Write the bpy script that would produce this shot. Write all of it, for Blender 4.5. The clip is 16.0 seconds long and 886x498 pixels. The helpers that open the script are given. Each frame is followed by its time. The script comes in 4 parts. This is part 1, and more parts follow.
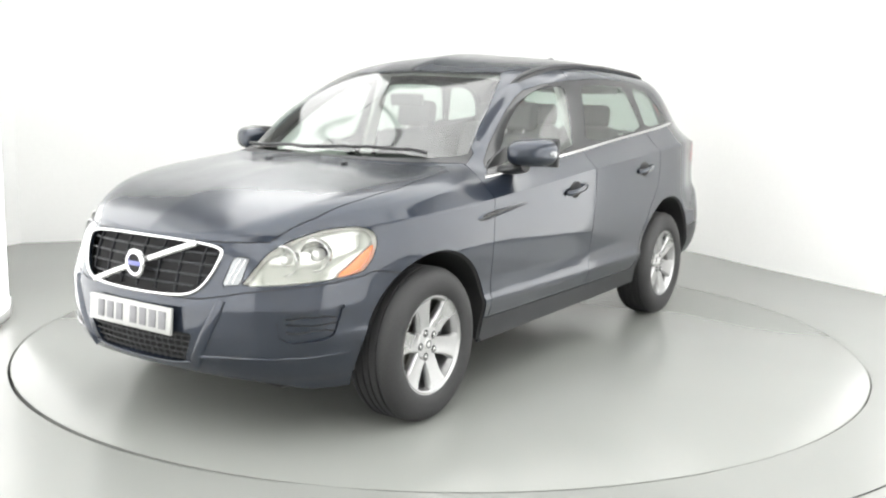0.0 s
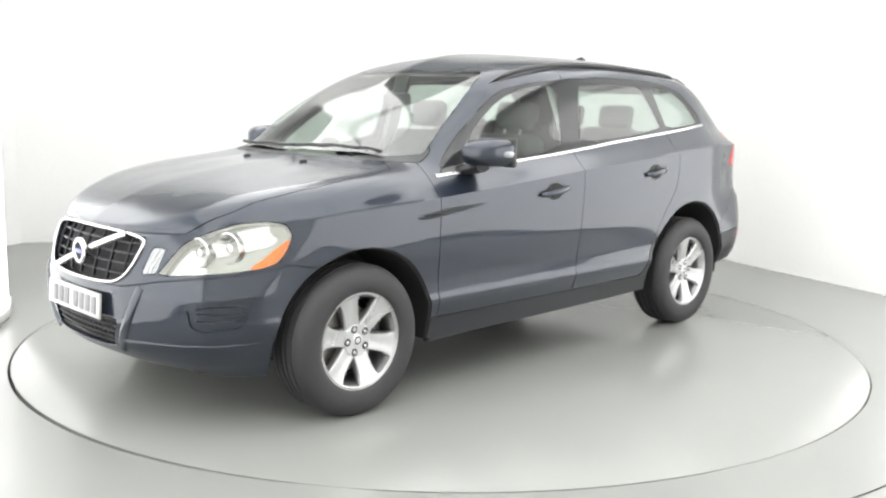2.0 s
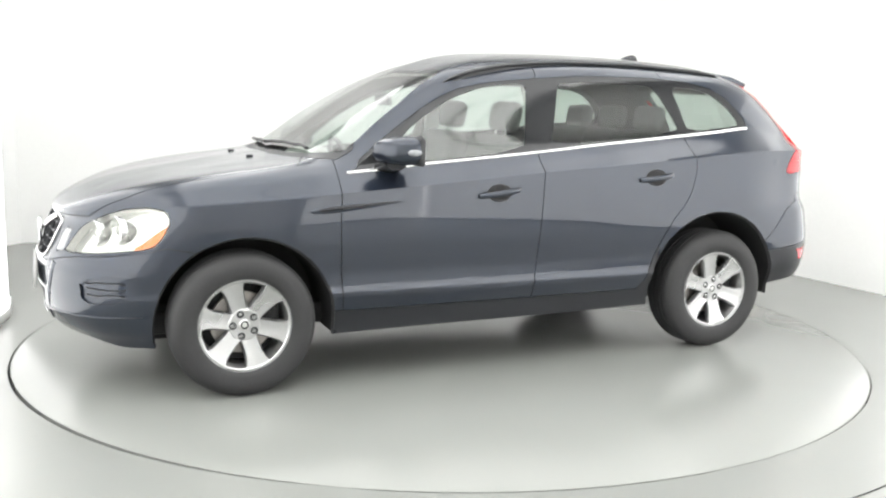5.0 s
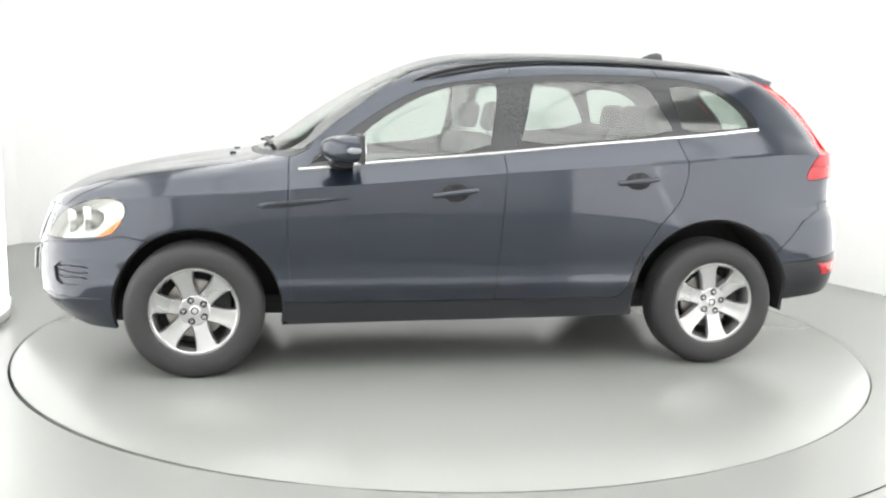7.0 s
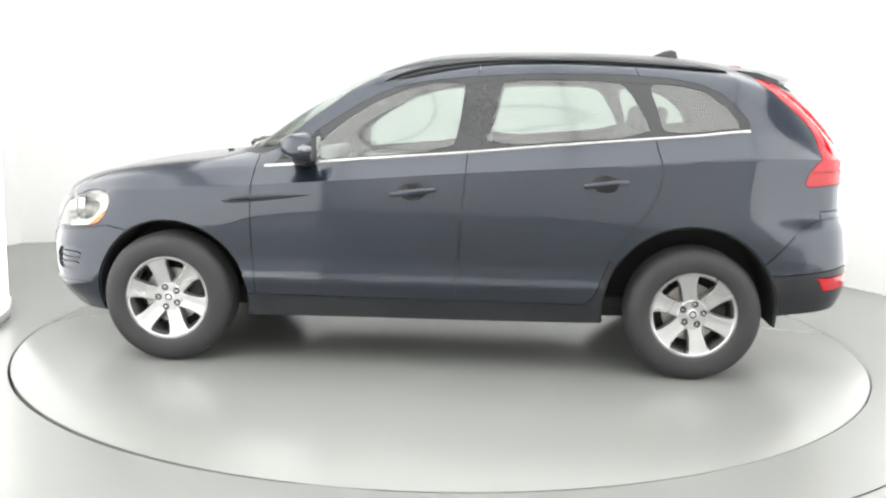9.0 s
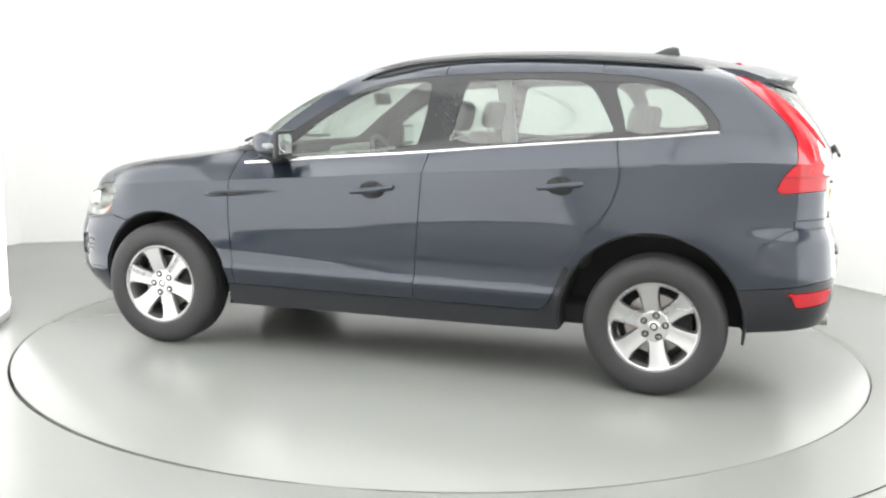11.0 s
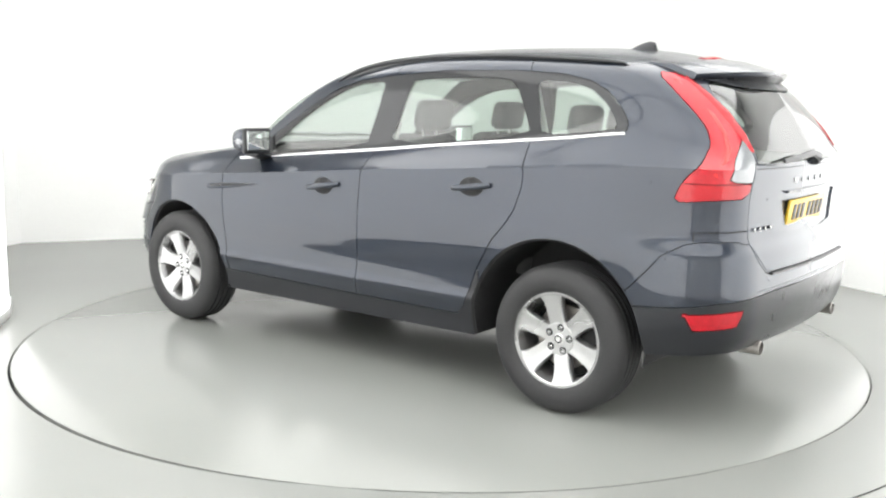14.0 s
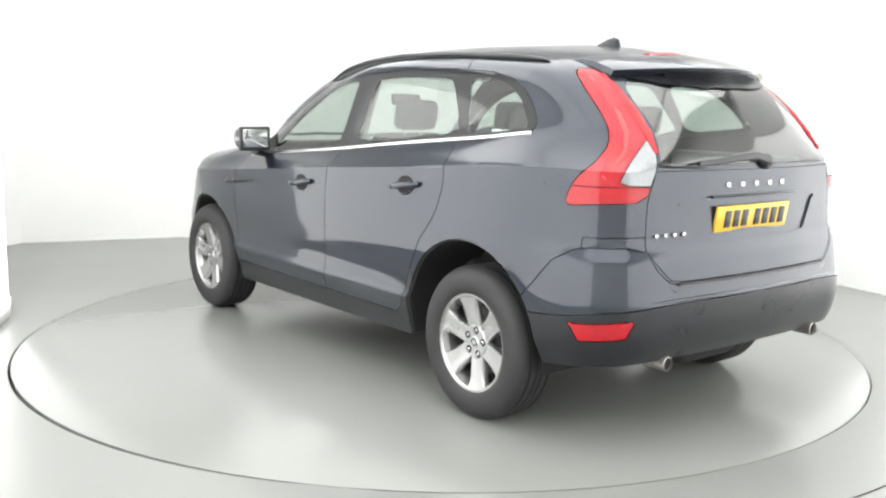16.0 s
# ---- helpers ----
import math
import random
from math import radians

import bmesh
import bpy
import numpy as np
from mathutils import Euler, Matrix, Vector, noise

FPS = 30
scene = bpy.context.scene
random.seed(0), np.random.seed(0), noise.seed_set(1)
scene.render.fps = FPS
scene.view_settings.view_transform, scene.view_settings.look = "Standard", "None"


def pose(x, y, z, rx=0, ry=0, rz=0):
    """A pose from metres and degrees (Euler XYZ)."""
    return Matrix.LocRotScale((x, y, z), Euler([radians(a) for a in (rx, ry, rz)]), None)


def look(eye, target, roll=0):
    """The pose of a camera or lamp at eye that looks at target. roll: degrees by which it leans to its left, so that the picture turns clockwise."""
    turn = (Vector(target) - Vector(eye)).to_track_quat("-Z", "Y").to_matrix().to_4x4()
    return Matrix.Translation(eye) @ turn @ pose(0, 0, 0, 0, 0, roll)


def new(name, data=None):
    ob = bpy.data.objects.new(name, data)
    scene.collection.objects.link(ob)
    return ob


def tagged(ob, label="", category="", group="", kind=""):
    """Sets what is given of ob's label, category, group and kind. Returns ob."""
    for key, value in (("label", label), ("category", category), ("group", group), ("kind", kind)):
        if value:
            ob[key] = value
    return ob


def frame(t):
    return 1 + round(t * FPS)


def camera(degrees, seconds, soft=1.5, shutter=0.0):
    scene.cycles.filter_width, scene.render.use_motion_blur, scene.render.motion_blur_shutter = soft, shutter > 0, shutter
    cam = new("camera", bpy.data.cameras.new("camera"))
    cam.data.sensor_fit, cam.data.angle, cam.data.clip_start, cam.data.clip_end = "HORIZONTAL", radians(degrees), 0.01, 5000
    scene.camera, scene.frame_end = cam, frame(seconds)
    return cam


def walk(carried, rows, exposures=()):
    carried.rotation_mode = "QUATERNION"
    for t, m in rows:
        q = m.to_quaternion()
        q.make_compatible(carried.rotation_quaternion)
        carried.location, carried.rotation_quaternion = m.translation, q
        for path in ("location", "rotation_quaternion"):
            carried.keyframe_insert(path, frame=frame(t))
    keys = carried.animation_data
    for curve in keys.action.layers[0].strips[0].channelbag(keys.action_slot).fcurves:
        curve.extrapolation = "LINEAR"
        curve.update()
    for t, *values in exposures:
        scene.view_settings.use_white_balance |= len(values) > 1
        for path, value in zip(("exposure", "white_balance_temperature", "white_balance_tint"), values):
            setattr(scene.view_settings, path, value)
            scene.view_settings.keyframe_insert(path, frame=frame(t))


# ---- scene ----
cam = camera(50.98, 16.0, soft=2.2)
STAND = look((0, -5.672, 1.413), (0, 0, 0.5124), 1.16)
walk(cam, [(0.0, STAND), (16.0, STAND)])

# ---- world and light ----
world = bpy.data.worlds.new("studio")
scene.world = world
world.use_nodes = True
world.node_tree.nodes["Background"].inputs[0].default_value = (1, 1, 1, 1)
world.node_tree.nodes["Background"].inputs[1].default_value = 0.3
scene.view_settings.exposure = 0.58
MIDDLE = 1.8                                               # over the turntable
EDGE = 2.2                                                 # of the outer panels, beside the walls
SIDE = 1.35                                                # of the glowing panels added out of view along the side walls
FRONT = 1.7                                                # of the panels over and behind the camera


# ---- materials ----
def material(name, color, rough=.5, metal=0.0, coat=0.0, grain=0, bump=0.0, vary=.06, rough_vary=.05, coat_rough=.03, emit=0.0, patch=1.5, coat_ior=1.5, spec=.5):
    m = bpy.data.materials.new(name)
    m.use_nodes = True
    nt = m.node_tree
    b = nt.nodes["Principled BSDF"]
    b.inputs["Base Color"].default_value = (*color, 1)
    b.inputs["Roughness"].default_value = rough
    b.inputs["Metallic"].default_value = metal
    b.inputs["Coat Weight"].default_value = coat
    b.inputs["Specular IOR Level"].default_value = spec
    b.inputs["Coat IOR"].default_value = coat_ior
    b.inputs["Coat Roughness"].default_value = coat_rough
    if emit:
        b.inputs["Emission Color"].default_value = (*color, 1)
        b.inputs["Emission Strength"].default_value = emit
    if grain:
        co = nt.nodes.new("ShaderNodeTexCoord")
        fine, wide = nt.nodes.new("ShaderNodeTexNoise"), nt.nodes.new("ShaderNodeTexNoise")
        fine.inputs["Scale"].default_value, fine.inputs["Detail"].default_value = grain, 4
        wide.inputs["Scale"].default_value, wide.inputs["Detail"].default_value = patch, 3
        add = nt.nodes.new("ShaderNodeMath")
        add.operation = "ADD"
        nt.links.new(co.outputs["Object"], fine.inputs["Vector"])
        nt.links.new(co.outputs["Object"], wide.inputs["Vector"])
        nt.links.new(fine.outputs["Fac"], add.inputs[0])
        nt.links.new(wide.outputs["Fac"], add.inputs[1])
        ramp = nt.nodes.new("ShaderNodeMapRange")
        ramp.inputs["From Min"].default_value, ramp.inputs["From Max"].default_value = .6, 1.4
        ramp.inputs["To Min"].default_value, ramp.inputs["To Max"].default_value = 1 - vary, 1 + vary
        nt.links.new(add.outputs[0], ramp.inputs["Value"])
        mul = nt.nodes.new("ShaderNodeVectorMath")
        mul.operation = "SCALE"
        mul.inputs[0].default_value = color
        nt.links.new(ramp.outputs[0], mul.inputs["Scale"])
        nt.links.new(mul.outputs[0], b.inputs["Base Color"])
        rr = nt.nodes.new("ShaderNodeMapRange")
        rr.inputs["From Min"].default_value, rr.inputs["From Max"].default_value = .3, .7
        rr.inputs["To Min"].default_value, rr.inputs["To Max"].default_value = max(.01, rough - rough_vary), rough + rough_vary
        nt.links.new(wide.outputs["Fac"], rr.inputs["Value"])
        if rough_vary:
            nt.links.new(rr.outputs[0], b.inputs["Roughness"])
        if bump:
            bn = nt.nodes.new("ShaderNodeBump")
            bn.inputs["Strength"].default_value, bn.inputs["Distance"].default_value = 1.0, bump
            nt.links.new(fine.outputs["Fac"], bn.inputs["Height"])
            nt.links.new(bn.outputs[0], b.inputs["Normal"])
    return m


def glass(name, tint, clear=.9, gloss=.06, low=.05):
    """A thin pane: clear through, glossy by its angle."""
    m = bpy.data.materials.new(name)
    m.use_nodes = True
    nt = m.node_tree
    nt.nodes.remove(nt.nodes["Principled BSDF"])
    t, g, w, p, k, mix = (nt.nodes.new("ShaderNode" + n) for n in ("BsdfTransparent", "BsdfGlossy", "LayerWeight", "Math", "MapRange", "MixShader"))
    t.inputs[0].default_value = (*[c * clear for c in tint], 1)
    g.inputs["Roughness"].default_value = gloss
    w.inputs["Blend"].default_value = .5
    p.operation, p.inputs[1].default_value = "POWER", 5
    k.inputs["To Min"].default_value = low
    nt.links.new(w.outputs["Facing"], p.inputs[0])
    nt.links.new(p.outputs[0], k.inputs["Value"])
    nt.links.new(k.outputs[0], mix.inputs[0])
    nt.links.new(t.outputs[0], mix.inputs[1])
    nt.links.new(g.outputs[0], mix.inputs[2])
    nt.links.new(mix.outputs[0], nt.nodes["Material Output"].inputs[0])
    return m


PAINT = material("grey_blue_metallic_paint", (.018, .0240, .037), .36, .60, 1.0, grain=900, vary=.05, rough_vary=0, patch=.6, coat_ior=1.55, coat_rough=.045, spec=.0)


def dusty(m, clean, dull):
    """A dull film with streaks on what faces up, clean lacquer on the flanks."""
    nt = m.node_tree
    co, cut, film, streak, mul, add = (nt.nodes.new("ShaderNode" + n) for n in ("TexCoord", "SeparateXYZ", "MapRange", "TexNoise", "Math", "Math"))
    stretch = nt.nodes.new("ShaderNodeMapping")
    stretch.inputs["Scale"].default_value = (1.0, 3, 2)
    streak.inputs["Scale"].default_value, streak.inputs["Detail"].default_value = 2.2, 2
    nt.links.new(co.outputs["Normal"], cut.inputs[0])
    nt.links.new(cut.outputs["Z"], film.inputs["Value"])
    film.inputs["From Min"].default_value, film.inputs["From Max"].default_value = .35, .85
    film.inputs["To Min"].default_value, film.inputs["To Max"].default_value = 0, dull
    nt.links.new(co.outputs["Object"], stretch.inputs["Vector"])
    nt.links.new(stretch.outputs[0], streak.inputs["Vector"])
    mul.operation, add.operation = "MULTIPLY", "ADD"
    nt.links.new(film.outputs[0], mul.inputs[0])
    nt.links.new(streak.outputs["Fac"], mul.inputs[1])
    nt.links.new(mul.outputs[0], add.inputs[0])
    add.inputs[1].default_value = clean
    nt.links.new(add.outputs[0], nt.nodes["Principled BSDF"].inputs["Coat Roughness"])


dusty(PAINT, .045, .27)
BLACK = material("black_trim", (.018, .019, .021), .38, grain=300, vary=.2, bump=.0002)
GLOSS_BLACK = material("gloss_black", (.012, .013, .015), .12, grain=60, vary=.1, rough_vary=.03)
CLAD = material("dark_grey_cladding", (.013, .014, .017), .30, 0, 0, grain=400, vary=.15, bump=.0002, spec=.4)
CHROME = material("bright_metal", (.56, .56, .56), .14, 1.0, grain=40, vary=.04, rough_vary=.05)
SATIN = material("satin_silver", (.62, .62, .61), .30, .9, .5, grain=120, vary=.06)
ALLOY = material("silver_alloy", (.46, .46, .46), .30, .9, .5, grain=90, vary=.06)
RUBBER = material("tyre_rubber", (.021, .021, .022), .66, grain=130, vary=.25, bump=.0006)
STEEL = material("brake_steel", (.34, .32, .30), .42, .8, grain=90, vary=.2)
UNDER = material("underside_black", (.012, .012, .013), .8, grain=40, vary=.3)
RED = material("red_lens", (.38, .004, .012), .10, 0, 0, grain=45, vary=.30, patch=9)
RED_BRIGHT = material("bright_red_lens", (.85, .04, .04), .15, 0, 0, grain=60, vary=.1)
RED_DEEP = material("deep_red_lens", (.36, .004, .010), .15, 0, 0, grain=60, vary=.12)
AMBER = material("amber_lens", (.66, .17, .03), .15, 0, 0, grain=50, vary=.1)
CLEAR_WHITE = material("clear_white_lens", (.20, .21, .22), .12, .2, 1.0, grain=60, vary=.12)
LAMP_SHELL = material("pale_lamp_shell", (.44, .44, .42), .13, .80, .5, grain=25, vary=.15)
WINDOW = glass("green_window_glass", (.82, .92, .86), .76, low=.12)
SCREEN = glass("windscreen_glass", (.84, .92, .87), .78, low=.15)
REAR_WINDOW = glass("rear_window_glass", (.82, .92, .86), .74, low=.14)
LENS = glass("headlight_lens", (.97, .98, .96), .98, .03)
MIRROR = material("mirror_glass", (.80, .82, .82), .03, 1.0)
PLATE_WHITE = material("white_plate", (.37, .37, .36), .35, 0, .3, grain=90, vary=.04)
PLATE_YELLOW = material("yellow_plate", (.66, .43, .025), .35, 0, .3, grain=90, vary=.05)
INK = material("plate_ink", (.015, .015, .015), .4, grain=80, vary=.2)
PALE_INK = material("pale_ink", (.15, .15, .16), .4, grain=80, vary=.1)
BLUE = material("badge_blue", (.10, .11, .32), .3, .2, .5, grain=90, vary=.1)
CLOTH = material("charcoal_seat_cloth", (.075, .078, .078), .9, grain=500, vary=.3, bump=.0008)
INNER = material("grey_cabin_plastic", (.30, .305, .29), .6, grain=250, vary=.15, bump=.0003)
HEADLINING = material("pale_headlining", (.60, .61, .58), .9, grain=300, vary=.08)
FLOOR = material("pale_epoxy_floor", (.215, .222, .209), .245, 0, 0, grain=160, vary=.03, rough_vary=.02, patch=.7)
DISC = material("turntable_epoxy", (.208, .215, .202), .235, 0, 0, grain=140, vary=.03, rough_vary=.02, patch=.9)
GAP = material("dark_gap", (.02, .02, .02), .8, grain=30, vary=.2)
WALL = material("white_studio_wall", (.90, .90, .89), .8, grain=30, vary=.015, bump=.0003, patch=.5)
CEILING = material("grey_studio_ceiling", (.60, .60, .60), .85, grain=30, vary=.03, patch=.5)
MIDDLE_DIFFUSER = material("middle_light_diffuser", (1.0, 1.0, .99), .9, emit=MIDDLE)
FRONT_DIFFUSER = material("front_light_diffuser", (1.0, 1.0, .99), .9, emit=FRONT)
SIDE_GLOW = material("added_side_glow", (1.0, 1.0, .99), .9, emit=SIDE)
EDGE_DIFFUSER = material("bright_light_diffuser", (1.0, 1.0, .99), .9, emit=EDGE)
FRAME = material("lamp_frame", (.7, .7, .7), .4, grain=40, vary=.05)


# ---- mesh helpers ----
def smooth(me, angle=38):
    me.polygons.foreach_set("use_smooth", [True] * len(me.polygons))
    me.set_sharp_from_angle(angle=radians(angle))


def mesh_of(name, bm, mat, angle=38):
    me = bpy.data.meshes.new(name)
    bm.to_mesh(me)
    bm.free()
    for m in mat if isinstance(mat, (list, tuple)) else (mat,):
        me.materials.append(m)
    smooth(me, angle)
    return me


def part(name, bm, mat, parent, label="", angle=38):
    ob = new(name, mesh_of(name, bm, mat, angle))
    ob.parent = parent
    if label:
        tagged(ob, label)
    return ob


def box(size, m=None, bevel=.0, seg=2, taper=None):
    bm = bmesh.new()
    bmesh.ops.create_cube(bm, size=1)
    for v in bm.verts:
        if taper and v.co.z > 0:
            v.co.x, v.co.y = v.co.x * taper[0], v.co.y * taper[1]
        v.co = Vector((v.co.x * size[0], v.co.y * size[1], v.co.z * size[2]))
    if bevel:
        bmesh.ops.bevel(bm, geom=bm.edges[:], offset=bevel, segments=seg, affect="EDGES", profile=.5)
    if m:
        bm.transform(m)
    return bm


def lathe(profile, n=48, m=None, close=False):
    """Turns (r, h) pairs round the y axis."""
    bm = bmesh.new()
    rings = []
    for r, h in profile:
        rings.append([bm.verts.new((r * math.cos(2 * math.pi * i / n), h, r * math.sin(2 * math.pi * i / n))) for i in range(n)] if r > 1e-6 else [bm.verts.new((0, h, 0))])
    pairs = list(zip(rings, rings[1:])) + ([(rings[-1], rings[0])] if close else [])
    for a, b in pairs:
        for i in range(n):
            j = (i + 1) % n
            f = [a[i % len(a)], a[j % len(a)], b[j % len(b)], b[i % len(b)]]
            f = [v for k, v in enumerate(f) if v not in f[:k]]
            if len(f) > 2:
                bm.faces.new(f)
    bmesh.ops.recalc_face_normals(bm, faces=bm.faces[:])
    if m:
        bm.transform(m)
    return bm


def sweep(path, shape, up=(0, 0, 1), m=None):
    """A closed outline (pairs across and up) drawn along a path of points."""
    bm = bmesh.new()
    rings, path = [], [Vector(p) for p in path]
    for i, p in enumerate(path):
        d = (path[min(i + 1, len(path) - 1)] - path[max(i - 1, 0)]).normalized()
        side = d.cross(Vector(up)).normalized()
        top = side.cross(d)
        k = shape(i / (len(path) - 1)) if callable(shape) else shape
        rings.append([bm.verts.new(p + side * a + top * b) for a, b in k])
    n = len(rings[0])
    for a, b in zip(rings, rings[1:]):
        for i in range(n):
            bm.faces.new((a[i], a[(i + 1) % n], b[(i + 1) % n], b[i]))
    bm.faces.new(rings[0][::-1]), bm.faces.new(rings[-1])
    bmesh.ops.recalc_face_normals(bm, faces=bm.faces[:])
    if m:
        bm.transform(m)
    return bm


def oval(a, b, n=12):
    return [(a * math.cos(2 * math.pi * i / n), b * math.sin(2 * math.pi * i / n)) for i in range(n)]


def prism(outline, depth, m=None, bevel=0.0):
    """An outline in x, z given depth along y (from 0 to -depth)."""
    bm = bmesh.new()
    f = bm.faces.new([bm.verts.new((x, 0, z)) for x, z in outline])
    ext = bmesh.ops.extrude_face_region(bm, geom=[f])
    bmesh.ops.translate(bm, vec=(0, -depth, 0), verts=[e for e in ext["geom"] if isinstance(e, bmesh.types.BMVert)])
    bmesh.ops.recalc_face_normals(bm, faces=bm.faces[:])
    if bevel:
        bmesh.ops.bevel(bm, geom=bm.edges[:], offset=bevel, segments=2, affect="EDGES", profile=.5)
    if m:
        bm.transform(m)
    return bm


def join(*bms):
    out = bmesh.new()
    for b in bms:
        me = bpy.data.meshes.new("tmp")
        b.to_mesh(me)
        b.free()
        out.from_mesh(me)
        bpy.data.meshes.remove(me)
    return out


# ---- the studio ----
R_DISC = 2.455
WALLS = ((-2.62, -8.0), (-2.62, -.75), (-2.87, .12), (-3.55, 1.65), (-4.10, 2.82), (-4.02, 3.06), (-2.61, 3.68), (-.4, 4.35), (1.0, 4.40), (2.02, 4.05), (2.43, 3.42), (3.0, 2.22), (3.44, 1.36), (4.0, .3), (4.3, -1.0), (4.3, -8.0))
HIGH = 3.9


def studio():
    # floor with a round opening
    bm = bmesh.new()
    n = 160
    a = [bm.verts.new(((R_DISC + .018) * math.cos(2 * math.pi * i / n), (R_DISC + .018) * math.sin(2 * math.pi * i / n), 0)) for i in range(n)]
    a2 = [bm.verts.new((v.co.x, v.co.y, -.05)) for v in a]
    ring2 = [bm.verts.new((2.872 * math.cos(2 * math.pi * i / n), 2.872 * math.sin(2 * math.pi * i / n), 0)) for i in range(n)]
    b = [bm.verts.new((12 * math.cos(2 * math.pi * i / n), 12 * math.sin(2 * math.pi * i / n), 0)) for i in range(n)]
    for i in range(n):
        j = (i + 1) % n
        bm.faces.new((a[i], ring2[i], ring2[j], a[j]))
        bm.faces.new((ring2[i], b[i], b[j], ring2[j]))
        bm.faces.new((a2[i], a[i], a[j], a2[j]))
    tagged(new("floor", mesh_of("floor", bm, FLOOR)), "pale grey-green glossy epoxy studio floor", "floor", kind="structure")
    pit = bmesh.new()
    bmesh.ops.create_circle(pit, cap_ends=True, radius=R_DISC + .05, segments=96)
    bmesh.ops.translate(pit, vec=(0, 0, -.045), verts=pit.verts[:])
    tagged(new("floor_pit", mesh_of("floor_pit", pit, GAP)), "dark pit under the turntable's edge", "floor", kind="structure")
    # a seam in the floor outside the disc
    arc = [(2.872 * math.cos(radians(w)), 2.872 * math.sin(radians(w)), .001) for w in range(-64, -38, 2)]
    tagged(new("floor_seam", mesh_of("floor_seam", sweep(arc, [(-.003, 0), (.003, 0), (.003, .0015), (-.003, .0015)]), GAP)), "thin dark seam in the studio floor", "seam", kind="structure")
    # added pale ring of uneven width, fading the gap line where it washes out
    wide = lambda w: np.interp(w, [0, 8, 15, 30, 36, 172, 180, 200, 215, 235, 245, 255, 259, 262, 265, 285, 295, 298, 308, 311, 335, 342, 346, 360], [0, 0, .002, .003, 0, 0, .003, .009, .020, .020, .016, .008, 0, 0, .006, .006, .004, 0, 0, .003, .006, .003, 0, 0])
    bm = bmesh.new()
    rows = []
    for i in range(361):
        a, c = radians(i), float(wide(i)) - .0008
        rows.append([bm.verts.new((r * math.cos(a), r * math.sin(a), z)) for r, z in ((R_DISC - .0018 + c, -.02), (R_DISC - .0018 + c, -.0006), (R_DISC + .0195, -.0006))])
    for p, q in zip(rows, rows[1:]):
        bm.faces.new((p[0], p[1], q[1], q[0])).material_index = 1
        bm.faces.new((p[1], p[2], q[2], q[1]))
    bmesh.ops.recalc_face_normals(bm, faces=bm.faces[:])
    tagged(new("gap_fade", mesh_of("gap_fade", bm, (FLOOR, GAP))), "pale uneven ring added to fade the turntable's gap line", "filler", kind="structure")
    # walls with thickness and a small cove at the foot
    pts = []
    for i, p in enumerate(WALLS):
        q = WALLS[min(i + 1, len(WALLS) - 1)]
        k = 8
        for s in range(k if i < len(WALLS) - 1 else 1):
            pts.append(Vector((p[0] + (q[0] - p[0]) * s / k, p[1] + (q[1] - p[1]) * s / k)))
    for _ in range(3):
        for i in range(1, len(pts) - 1):
            if not (abs(pts[i].x + 4.06) < .2 and abs(pts[i].y - 2.95) < .2):
                pts[i] = (pts[i - 1] + pts[i] * 2 + pts[i + 1]) / 4
    bm = bmesh.new()
    cols = []
    for i, p in enumerate(pts):
        d = (pts[min(i + 1, len(pts) - 1)] - pts[max(i - 1, 0)]).normalized()
        nrm = Vector((-d.y, d.x))                        # outwards
        col = [(p, 0.0), (p, HIGH), (p + nrm * .15, HIGH), (p + nrm * .15, 0.0)]
        cols.append([bm.verts.new((q.x, q.y, z)) for q, z in col])
    for a, b in zip(cols, cols[1:]):
        for k in range(3):
            bm.faces.new((a[k], b[k], b[k + 1], a[k + 1]))
    bmesh.ops.recalc_face_normals(bm, faces=bm.faces[:])
    tagged(new("wall_sweep", mesh_of("wall_sweep", bm, WALL, 25)), "seamless white curved studio wall behind the turntable", "wall", kind="structure")
    tagged(new("wall_back", mesh_of("wall_back", box((7.6, .15, HIGH), pose(.8, -8.08, HIGH / 2)), WALL)), "plain white studio wall", "wall", kind="structure")
    tagged(new("ceiling", mesh_of("ceiling", box((9.5, 13.5, .15), pose(0, -1.8, HIGH + .08)), CEILING)), "plain grey studio ceiling", "ceiling", kind="structure")


def ceiling_light(x, y, w, d, glow):
    base = tagged(new("ceiling_light"), "large white diffused studio light panel", "ceiling light", "studio light panels")
    base.location = (x, y, HIGH - .10)
    bm = join(*[box(s, pose(*p), .008) for s, p in (((w + .03, .015, .12), (0, d / 2 + .008, .03)), ((w + .03, .015, .12), (0, -d / 2 - .008, .03)),
                                                  ((.015, d, .12), (w / 2 + .008, 0, .03)), ((.015, d, .12), (-w / 2 - .008, 0, .03)))])
    part("frame", bm, FRAME, base)
    part("diffuser", box((w, d, .02), pose(0, 0, .03)), glow, base)
    return base


# unseen glowing panels, added to brighten the car's flanks
def side_glow_panel(x0, y0, x1, y1):
    base = tagged(new("side_glow_panel"), "tall white glowing panel added out of view to brighten the car's flanks", "wall light", "side softboxes")
    base.matrix_basis = pose((x0 + x1) / 2, (y0 + y1) / 2, 0, 0, 0, math.degrees(math.atan2(y1 - y0, x1 - x0)))
    wide = math.hypot(x1 - x0, y1 - y0) + .03
    part("top_rail", box((wide, .06, .04), pose(0, 0, 2.62), .006), FRAME, base)
    part("foot_rail", box((wide, .06, .06), pose(0, 0, .03), .006), FRAME, base)
    part("diffuser", box((wide - .002, .03, 2.54), pose(0, 0, 1.33)), SIDE_GLOW, base)
    return base


